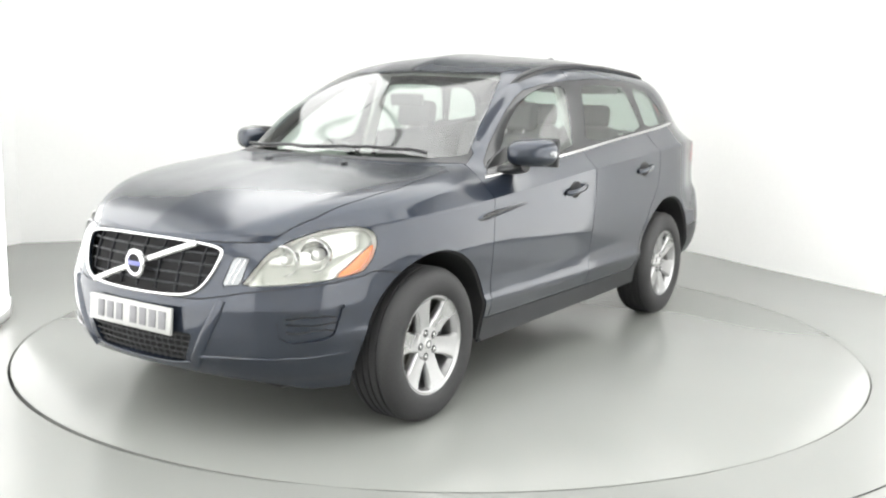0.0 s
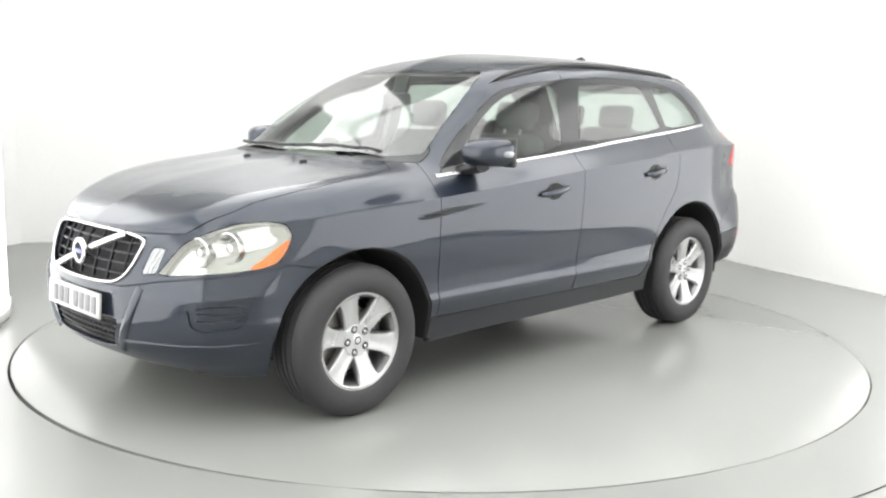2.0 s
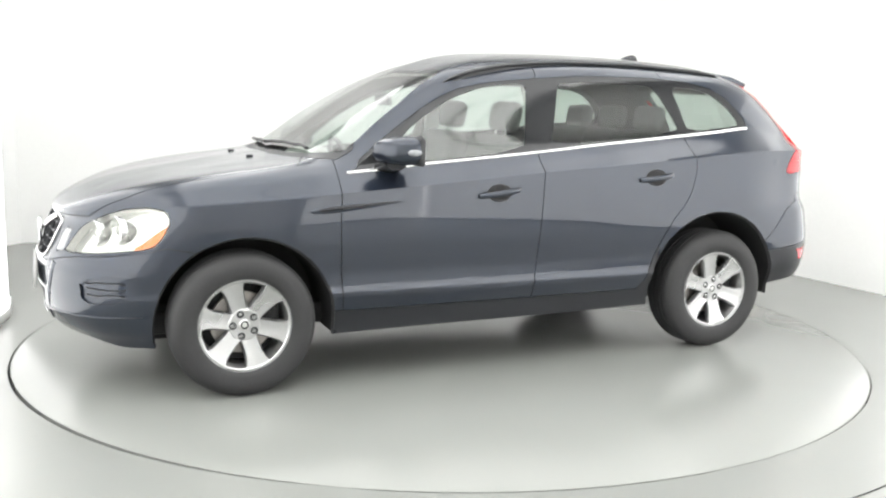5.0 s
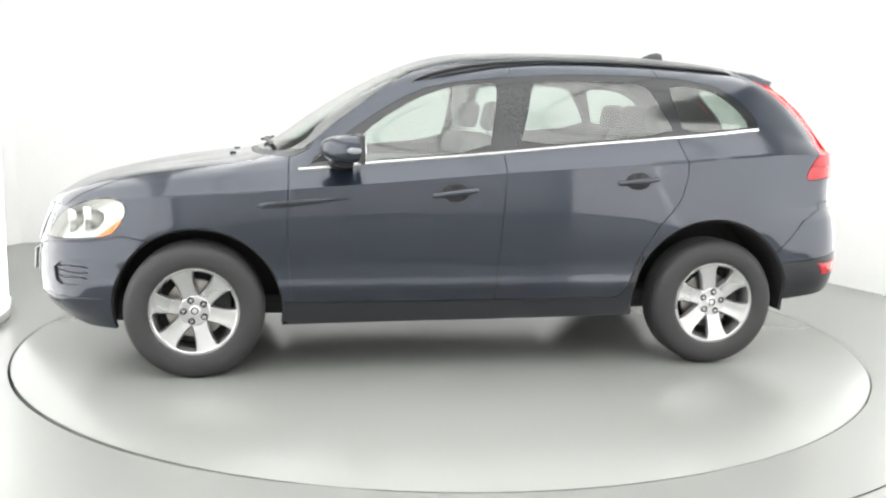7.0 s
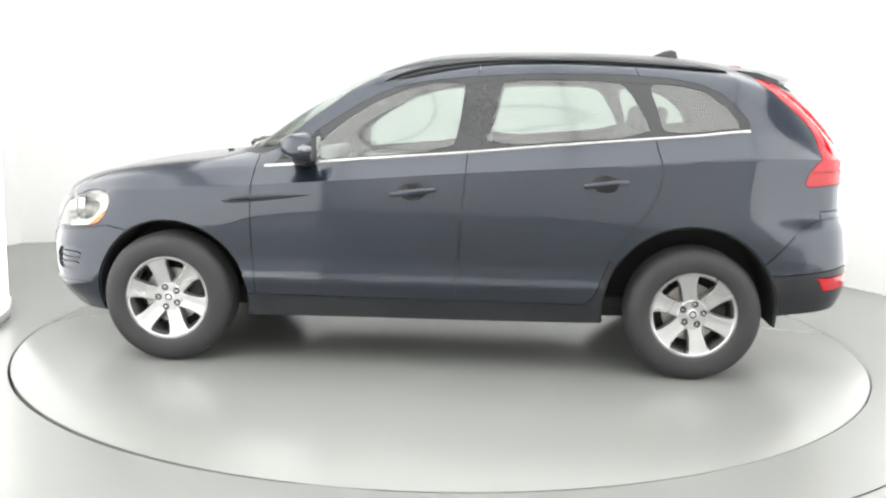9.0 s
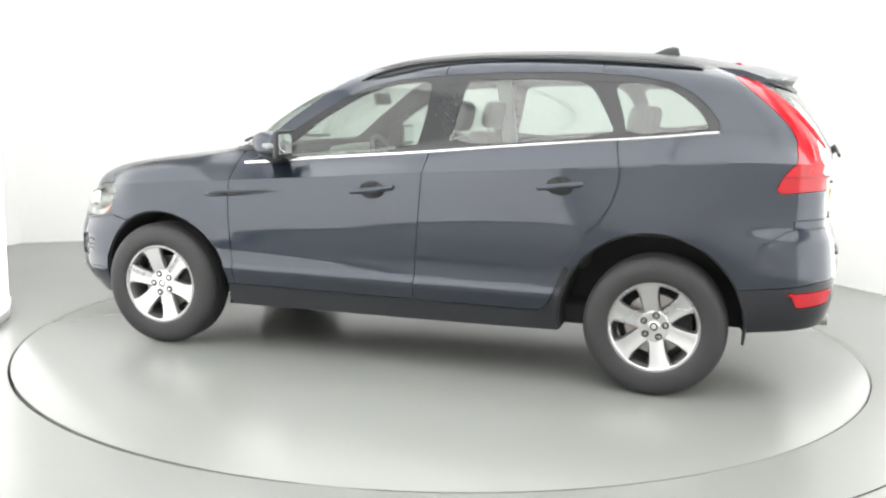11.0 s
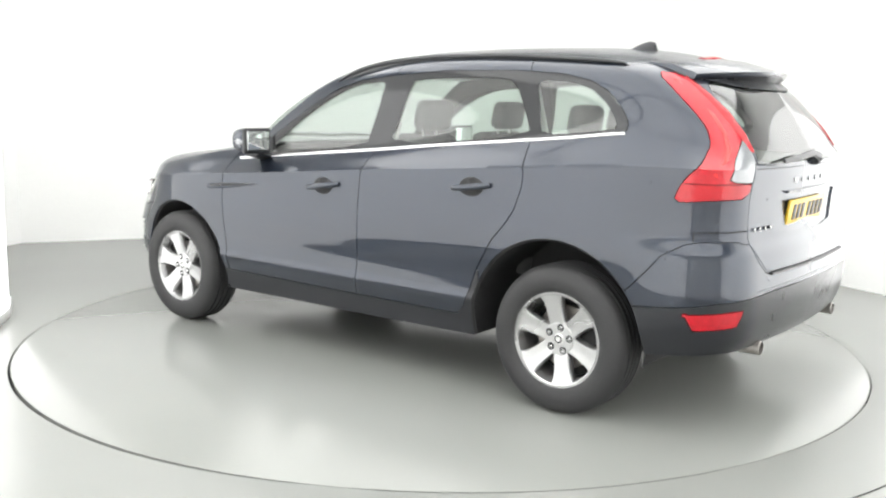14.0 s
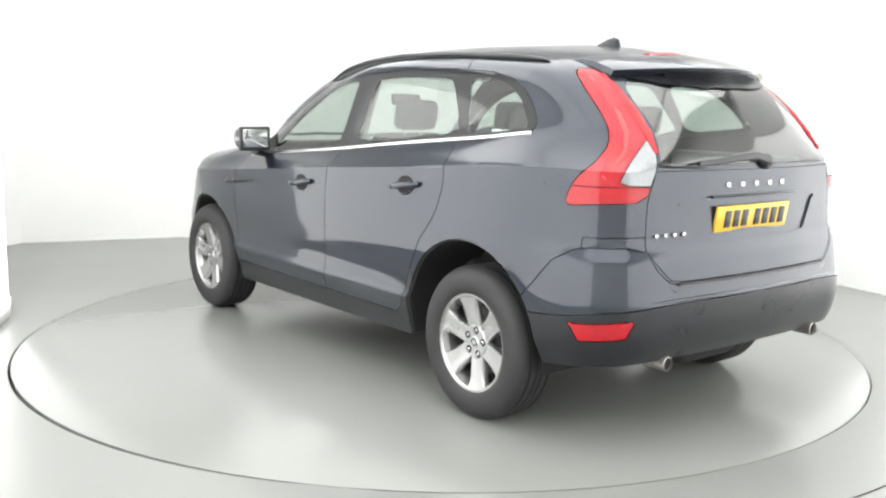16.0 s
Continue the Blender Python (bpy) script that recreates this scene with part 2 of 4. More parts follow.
def turntable():
    base = tagged(new("turntable"), "round pale grey epoxy turntable flush with the floor", "turntable")
    bm = lathe([(0, 0), (R_DISC - .012, 0), (R_DISC - .004, -.004), (R_DISC - .003, -.03), (0, -.03)], 160, pose(0, 0, 0, 90))
    part("disc", bm, DISC, base)
    ring = lathe([(R_DISC - .010, .0005), (R_DISC - .003, .0005), (R_DISC - .002, -.02), (R_DISC - .010, -.02)], 160, pose(0, 0, 0, 90), True)
    part("edge_strip", ring, DISC, base, "thin painted edge strip")
    return base


studio()
for ly, glow, side in ((2.75, None, EDGE_DIFFUSER), (.55, MIDDLE_DIFFUSER, EDGE_DIFFUSER), (-1.65, FRONT_DIFFUSER, FRONT_DIFFUSER), (-3.85, FRONT_DIFFUSER, FRONT_DIFFUSER), (-6.05, FRONT_DIFFUSER, FRONT_DIFFUSER)):
    for lx, wide, shine in ((-1.95, 1.26, side), (-.35, 1.86, glow), (1.55, 1.86, glow), (3.05, 1.06, side)):
        if shine:
            ceiling_light(lx, ly, wide, 2.16, shine)
for (x0, y0), (x1, y1) in (((-2.56, -7.5), (-2.56, -5.3)), ((-2.56, -5.3), (-2.56, -3.1)), ((-2.56, -3.1), (-2.56, -.95)), ((-2.56, -.95), (-2.78, .10)), ((-2.78, .10), (-2.93, .44)),
                           ((4.24, -7.5), (4.24, -5.3)), ((4.24, -5.3), (4.24, -3.1)), ((4.24, -3.1), (4.22, -1.0)), ((4.22, -1.0), (3.92, .24)), ((3.92, .24), (3.47, 1.12))):
    side_glow_panel(x0, y0, x1, y1)
disc = turntable()

# ---- the car's outer skin as a surface ----
def spline(xs, ys):
    """Monotone cubic through the points (xs rising)."""
    xs, ys = np.array(xs, float), np.array(ys, float)
    h, d = np.diff(xs), np.diff(ys) / np.diff(xs)
    m = np.zeros(len(xs))
    m[0], m[-1] = d[0], d[-1]
    for i in range(1, len(xs) - 1):
        if d[i - 1] * d[i] > 0:
            w1, w2 = 2 * h[i] + h[i - 1], h[i] + 2 * h[i - 1]
            m[i] = (w1 + w2) / (w1 / d[i - 1] + w2 / d[i])

    def f(x):
        x = np.clip(np.asarray(x, float), xs[0], xs[-1])
        i = np.clip(np.searchsorted(xs, x, side="right") - 1, 0, len(xs) - 2)
        s = (x - xs[i]) / h[i]
        return (ys[i] * (1 + 2 * s) * (1 - s) ** 2 + m[i] * h[i] * s * (1 - s) ** 2
                + ys[i + 1] * s * s * (3 - 2 * s) - m[i + 1] * h[i] * s * s * (1 - s))
    return f


# plan of the body at waist height, from the nose to the tail, left half
PLAN = ((2.262, 0), (2.25, .2), (2.215, .40), (2.145, .56), (2.04, .70), (1.90, .795), (1.70, .862), (1.387, .908), (.9, .922), (0, .928),
        (-.9, .924), (-1.387, .918), (-1.7, .910), (-1.88, .890), (-2.04, .856), (-2.138, .765), (-2.180, .59), (-2.203, .33), (-2.212, 0))


def plan_curve(n):
    p = np.array(PLAN)
    s = np.concatenate([[0], np.cumsum(np.hypot(*np.diff(p, axis=0).T))])
    t = np.linspace(0, s[-1], n)
    # natural cubic through both coordinates, with flat ends by mirroring
    def natural(v, odd):
        k = 3
        e = -1 if odd else 1
        ss = np.concatenate([-s[k:0:-1], s, 2 * s[-1] - s[-2:-2 - k:-1]])
        vv = np.concatenate([e * v[k:0:-1], v, e * v[-2:-2 - k:-1]])
        m = len(ss)
        A, b, h = np.eye(m), np.zeros(m), np.diff(ss)
        for i in range(1, m - 1):
            A[i, i - 1:i + 2] = h[i - 1], 2 * (h[i - 1] + h[i]), h[i]
            b[i] = 6 * ((vv[i + 1] - vv[i]) / h[i] - (vv[i] - vv[i - 1]) / h[i - 1])
        c = np.linalg.solve(A, b)
        j = np.clip(np.searchsorted(ss, t, side="right") - 1, 0, m - 2)
        u, w = t - ss[j], ss[j + 1] - t
        return (c[j] * w ** 3 + c[j + 1] * u ** 3) / 6 / h[j] + (vv[j] / h[j] - c[j] * h[j] / 6) * w + (vv[j + 1] / h[j] - c[j + 1] * h[j] / 6) * u
    x, y = natural(p[:, 0], False), natural(p[:, 1], True)
    dx, dy = np.gradient(x, t), np.gradient(y, t)
    l = np.hypot(dx, dy)
    nx, ny = -dy / l, dx / l
    flip = np.where(nx * x + ny * y < 0, -1, 1)
    return x, y, nx * flip, ny * flip


crease_z = spline([-2.2, -1.87, -1.5, -1.19, -.64, -.2, .51, .92, 1.376, 1.67, 1.85, 2.0, 2.1, 2.2, 2.27],
                  [1.158, 1.162, 1.15, 1.125, 1.085, 1.055, .997, .966, .936, .915, .893, .865, .85, .842, .84])
bottom_z = spline([-2.2, -1.95, -1.75, -1.35, -.9, .9, 1.35, 1.75, 1.95, 2.1, 2.27], [.40, .37, .345, .30, .285, .265, .255, .235, .235, .27, .31])
off_front = spline([.2, .27, .32, .40, .50, .58, .64, .72, .80, .85, .92], [-.12, -.07, -.03, .003, .012, .012, .0, -.022, -.05, -.085, -.13])
off_side = spline([.2, .28, .36, .42, .462, .484, .503, .56, .64, .74, .84, .92, 1.0, 1.05, 1.18], [-.06, -.05, -.036, -.020, -.0075, -.006, -.0135, -.0145, -.008, .001, .004, .003, .0, -.004, -.01])
off_rear = spline([.3, .38, .45, .55, .63, .66, .70, .80, .88, 1.0, 1.10, 1.17], [-.06, -.02, .012, .030, .032, .030, .025, .010, -.022, -.028, -.028, -.030])
cen_z = spline([-2.2, -2.17, -2.08, -1.99, -1.87, -1.68, -1.4, -1.07, -.73, -.39, -.06, .11, .28, .45, .62, .79, .96, 1.06, 1.12, 1.3, 1.48, 1.65, 1.83, 2.0, 2.1, 2.17, 2.2],
               [1.158, 1.25, 1.41, 1.525, 1.600, 1.648, 1.691, 1.710, 1.716, 1.711, 1.693, 1.666, 1.607, 1.530, 1.440, 1.329, 1.205, 1.132, 1.12, 1.104, 1.080, 1.052, 1.018, .968, .922, .873, .842])
belt_z = spline([-2.2, -1.6, -1.37, -1.08, -.65, -.21, .22, .52, .72, .87], [1.33, 1.293, 1.268, 1.242, 1.204, 1.16, 1.122, 1.096, 1.074, 1.062])
rail_z = spline([-2.2, -2.14, -2.065, -1.97, -1.845, -1.68, -1.45, -1.24, -.95, -.65, -.36, -.06, .09, .235, .384, .532, .652, .773, .87],
                [1.158, 1.22, 1.305, 1.39, 1.475, 1.55, 1.575, 1.588, 1.602, 1.608, 1.598, 1.558, 1.52, 1.47, 1.40, 1.322, 1.245, 1.168, 1.110])
rail_y = spline([-2.2, -2.0, -1.8, -1.6, -1.0, -.3, .2, .5, .87], [.625, .642, .650, .655, .662, .665, .65, .68, .745])


def wall_point(x, y, nx, ny, z):
    wf, wr = np.clip((x - 1.55) / .5, 0, 1), np.clip((-1.55 - x) / .45, 0, 1)
    wf, wr = wf * wf * (3 - 2 * wf), wr * wr * (3 - 2 * wr)
    o = wf * off_front(z) + wr * off_rear(z) + (1 - wf - wr) * off_side(z)
    # swelling over the wheels
    for c in (1.37, -1.37):
        o = o + .012 * np.exp(-((x - c) / .42) ** 2) * np.clip((z - .3) / .3, 0, 1) * np.clip((1.0 - z) / .25, 0, 1)
    return x + nx * o, y + ny * o


def skin(nu=300, nv=58, nt=46):
    """Quads of the left half: wall from sill to crease, then the top from crease to middle."""
    x, y, nx, ny = plan_curve(nu)
    zt, zb = crease_z(x), bottom_z(x)
    V, F = [], []
    for v in np.linspace(0, 1, nv):
        z = zb + (zt - zb) * v
        px, py = wall_point(x, y, nx, ny, z)
        V.append(np.stack([px, py, z], 1))
    wall = np.array(V)                                   # nv x nu x 3
    edge = wall[-1]
    # top: each point of the crease joins a point of the middle line
    ex, ey, ez = edge.T
    cx = np.clip(ex, -2.12, 2.12)
    front, rear = edge[0, 0], edge[-1, 0]
    s = np.linspace(0, 1, nt)
    C = np.zeros((nu, 4, 3))                              # belt, rail, roof edge, middle
    for i in range(nu):
        X, Y, Z = ex[i], ey[i], ez[i]
        if X > .95:                                       # bonnet
            k = min(1, (X - .95) / .25)
            k = k * k * (3 - 2 * k)
            xm = X + (front - X) * min(1, max(0, (X - 1.5) / (front - 1.5))) ** 2.2 * .75
            zm = float(cen_z(xm))
            by, bz = (1 - k) * .81 + k * Y * .945, (1 - k) * 1.065 + k * (Z + (zm - Z) * .54)
            ry, rz = (1 - k) * .72 + k * Y * .80, (1 - k) * 1.115 + k * (Z + (zm - Z) * .85)
            ty, tz = (1 - k) * .45 + k * Y * .45, zm - (zm - Z) * .07
        elif X > -1.62:
            xm, zm = X, float(cen_z(X))
            by, bz = np.interp(X, [-1.62, -1.0, 0, .87, .95], [.798, .813, .825, .823, .815]), float(belt_z(X))
            ry, rz = float(rail_y(X)), float(rail_z(X))
            k = float(np.interp(X, [-.1, .3, .8, .95], [.66, .86, .88, .7]))
            ty, tz = ry * k, rz + (zm - rz) * float(np.interp(X, [-.1, .3], [.66, .70]))
        else:                                             # towards the tailgate
            f = min(1, max(0, (-1.62 - X) / (-1.62 - rear)))
            xm = -1.62 + (rear + 1.62) * min(1, f / .9) ** .8
            zm = float(cen_z(xm))
            ry, rz = min(float(rail_y(xm)), Y * .86), max(float(rail_z(xm)), Z)
            by, bz = Y * (.877 + .038 * f), min(Z + .147 * (1 - f) ** .9, .5 * (Z + rz) + .02)
            ty, tz = ry * (.66 - .06 * f), rz + (zm - rz) * (.66 + .09 * f)
        C[i] = (by, bz, 0), (ry, rz, 0), (ty, tz, 0), (0, zm, xm)
    g = np.exp(-.5 * (np.arange(-12, 13) / 4.5) ** 2)
    pad = np.concatenate([np.repeat(C[:1], 12, 0), C, np.repeat(C[-1:], 12, 0)])
    soft = sum(w * pad[j:j + nu] for j, w in enumerate(g / g.sum()))
    ends = np.clip(np.minimum(np.arange(nu), np.arange(nu)[::-1]) / 8, 0, 1)[:, None, None]
    C = C + (soft - C) * ends
    top = np.zeros((nt, nu, 3))
    knots = np.array([0, .22, .52, .72, 1.0])
    for i in range(nu):
        X, Y, Z = ex[i], ey[i], ez[i]
        (by, bz, _), (ry, rz, _), (ty, tz, _), (_, zm, xm) = C[i]
        yy = -spline(knots, [-Y, -by, -ry, -ty, 1e-9])(s)
        zz = spline(knots, [Z, bz, rz, tz, zm])(s)
        w = np.interp(s, knots, [0, .12, .45, .75, 1])
        top[:, i] = np.stack([X + (xm - X) * w, np.maximum(yy, 0), zz], 1)
    return wall, top


# ---- cutting the skin into panels ----
def sdf(poly, px, py):
    """Signed distance to a closed outline, negative inside."""
    best, inside = np.full(len(px), 1e9), np.zeros(len(px), bool)
    for (x0, y0), (x1, y1) in zip(poly, poly[1:] + poly[:1]):
        ex, ey = x1 - x0, y1 - y0
        t = np.clip(((px - x0) * ex + (py - y0) * ey) / (ex * ex + ey * ey + 1e-12), 0, 1)
        best = np.minimum(best, np.hypot(px - x0 - t * ex, py - y0 - t * ey))
        if y0 != y1:
            inside ^= ((y0 > py) != (y1 > py)) & (px < ex * (py - y0) / ey + x0)
    return np.where(inside, -best, best)


def rounded(poly, k=2):
    """Corners cut smooth."""
    for _ in range(k):
        out = []
        for (x0, y0), (x1, y1) in zip(poly, poly[1:] + poly[:1]):
            out += [(.8 * x0 + .2 * x1, .8 * y0 + .2 * y1), (.2 * x0 + .8 * x1, .2 * y0 + .8 * y1)]
        poly = out
    return poly


HEADLIGHT = rounded([(1.640, .680), (1.582, .735), (1.488, .812), (1.347, .860), (1.186, .893), (1.024, .905), (.905, .895), (.862, .848), (.895, .775), (.964, .720), (1.227, .698), (1.414, .688)], 1)
AMBER_PART = [(1.09, .68), (.95, .68), (.83, .77), (.82, .825), (.885, .828), (.945, .795), (1.02, .748), (1.08, .722)]
DRL = [(.444, .678), (.467, .791), (.526, .79), (.513, .686)]
GRILLE = rounded([(-.40, .838), (0, .842), (.40, .832), (.42, .80), (.412, .75), (.385, .685), (.33, .632), (.2, .622), (0, .620), (-.2, .622), (-.33, .632), (-.40, .70)], 1)
INTAKE = [(-.33, .47), (.325, .475), (.265, .345), (-.265, .345)]
FOG = rounded([(1.446, .560), (1.067, .612), (1.10, .54), (1.132, .468), (1.432, .457)], 1)
BUMPER_F = [(2.5, .610), (1.88, .620), (1.63, .655), (1.41, .675), (1.2, .685), (.95, .710), (.88, .725), (.70, .700), (.40, .66), (.40, .05), (2.5, .05)]
TAILLIGHT = rounded([(-1.065, 1.562), (-1.215, 1.562), (-1.299, 1.485), (-1.413, 1.394), (-1.498, 1.305), (-1.538, 1.219), (-1.537, 1.165), (-1.478, 1.040), (-1.228, 1.034), (-1.035, 1.018), (-1.068, 1.095),
                     (-1.12, 1.15), (-1.205, 1.195), (-1.272, 1.258), (-1.270, 1.322), (-1.222, 1.388), (-1.145, 1.465)], 1)
TAIL_WHITE = rounded([(-1.43, 1.235), (-1.505, 1.30), (-1.60, 1.25), (-1.60, 1.10), (-1.325, 1.106), (-1.36, 1.165)], 1)
REAR_GLASS = rounded([(-.60, 1.178), (0, 1.180), (.60, 1.178), (.585, 1.20), (.56, 1.26), (.54, 1.33), (.54, 1.42), (.53, 1.48), (.48, 1.53), (0, 1.55), (-.48, 1.53), (-.53, 1.48), (-.54, 1.42), (-.54, 1.33), (-.56, 1.26), (-.585, 1.20)], 1)
TAILGATE = [(-1, .722), (.50, .722), (.56, .732), (.63, .80), (.66, .85), (.652, 1.04), (.61, 1.17), (.577, 1.222), (.553, 1.31), (.553, 1.40), (.553, 1.49), (.51, 1.58), (0, 1.66), (-1, 1.66)]
BUMPER_R = [(-.78, .60), (-.98, .80), (-1.10, .850), (-1.19, .862), (-1.40, .862), (-1.50, .845), (-1.57, .770), (-1.64, .722), (-1.72, .712), (-2.6, .708), (-2.6, .1), (-.30, .1), (-.40, .5)]
DARK_LINE = [(-.70, .555), (-.92, .573), (-1.284, .618), (-1.70, .636), (-2.6, .640), (-2.6, .1), (-.30, .1)]
REFLECTOR = [(-1.085, .563), (-1.455, .585), (-1.398, .512), (-1.14, .494)]
WINDSCREEN = [(1.088, -.1), (1.086, .1), (1.06, .40), (1.012, .585), (.93, .675), (.852, .712), (.747, .690), (.519, .636), (.30, .565), (.25, .525), (.30, .34), (.328, 0), (.33, -.1)]
COWL = [(1.13, -.1), (1.125, .15), (1.10, .45), (1.06, .60), (1.00, .70), (.90, .745), (.80, .72), (.70, .3), (.9, -.1)]
BONNET = [(2.5, -.1), (2.5, .47), (2.12, .505), (2.075, .540), (2.0, .600), (1.888, .670), (1.70, .745), (1.516, .786), (1.10, .772), (1.04, .64), (1.08, .53), (1.115, .25), (1.12, -.1)]
ROOF = [(.33, -.1), (.328, 0), (.30, .34), (.25, .53), (.0, .575), (-.6, .60), (-1.2, .60), (-1.55, .575), (-1.70, .49), (-1.74, .2), (-1.745, -.1)]
DLO = [(.815, 1.070), (.786, 1.118), (.67, 1.205), (.555, 1.284), (.4, 1.385), (.30, 1.440), (.202, 1.482), (.029, 1.518), (-.209, 1.543), (-.568, 1.567), (-.989, 1.568), (-1.24, 1.552), (-1.40, 1.522), (-1.50, 1.475),
       (-1.58, 1.405), (-1.632, 1.34), (-1.635, 1.300), (-1.6, 1.290), (-1.37, 1.268), (-1.08, 1.242), (-.65, 1.204), (-.21, 1.16), (.22, 1.122), (.52, 1.096), (.72, 1.074)]
GLASS_F = rounded([(.66, 1.093), (.625, 1.157), (.46, 1.306), (.245, 1.433), (.065, 1.496), (-.15, 1.515), (-.175, 1.49), (-.15, 1.30), (-.12, 1.165)], 1)
GLASS_R = rounded([(-.29, 1.185), (-.335, 1.35), (-.365, 1.50), (-.39, 1.523), (-.70, 1.535), (-.97, 1.525), (-1.02, 1.49), (-1.09, 1.38), (-1.15, 1.262)], 1)
GLASS_Q = rounded([(-1.20, 1.268), (-1.175, 1.38), (-1.13, 1.50), (-1.15, 1.522), (-1.30, 1.515), (-1.41, 1.488), (-1.52, 1.41), (-1.585, 1.325), (-1.57, 1.305)], 1)
DOOR_F = [(.905, 1.30), (.917, 1.05), (.925, .80), (.92, .61), (.905, .385), (-.148, .385), (-.167, .64), (-.188, .96), (-.20, 1.165), (-.25, 1.62), (.3, 1.62)]
DOOR_R = [(-.20, 1.165), (-.188, .96), (-.167, .64), (-.148, .385), (-.82, .385), (-.87, .43), (-.94, .615), (-1.034, .774), (-1.11, .86), (-1.155, .93), (-1.186, 1.03), (-1.19, 1.10), (-1.165, 1.20), (-1.15, 1.40), (-1.05, 1.62), (-.25, 1.62)]
RECESS = rounded([(-.50, 1.040), (.50, 1.040), (.455, .95), (.40, .862), (-.40, .862), (-.455, .95)], 1)


class Sheet:
    def fill(self, wall, top):
        self.V, self.F, self.K = [], [], []
        for kind, g in (("wall", wall), ("top", top)):
            base, (n, m) = len(self.V), g.shape[:2]
            self.V += [tuple(p) for p in g.reshape(-1, 3)]
            for i in range(n - 1):
                for j in range(m - 1):
                    q = [base + i * m + j, base + (i + 1) * m + j, base + (i + 1) * m + j + 1, base + i * m + j + 1]
                    self.F.append(q), self.K.append(kind)

    def cut(self, g, kind=None, where=None):
        P = np.array(self.V)
        val = g(P)
        val[np.abs(val) < 1.2e-3] = 0
        ok = where(P) if where is not None else np.ones(len(P), bool)
        cache, F, K = {}, [], []
        for f, k in zip(self.F, self.K):
            s = [val[i] for i in f]
            if (kind and k != kind) or not (min(s) < 0 < max(s)) or not all(ok[i] for i in f):
                F.append(f), K.append(k)
                continue
            lo, hi = [], []
            for a, b in zip(f, f[1:] + f[:1]):
                va, vb = val[a], val[b]
                if va <= 0:
                    lo.append(a)
                if va >= 0:
                    hi.append(a)
                if va * vb < 0:
                    key = (min(a, b), max(a, b))
                    if key not in cache:
                        t = va / (va - vb)
                        pa, pb = self.V[a], self.V[b]
                        self.V.append(tuple(pa[c] + (pb[c] - pa[c]) * t for c in range(3)))
                        cache[key] = len(self.V) - 1
                    lo.append(cache[key]), hi.append(cache[key])
            for q in (lo, hi):
                if len(q) > 2:
                    F.append(q), K.append(k)
        self.F, self.K = F, K


def circle_f(P, x, z, r):
    return np.hypot(P[:, 0] - x, P[:, 2] - z) - r


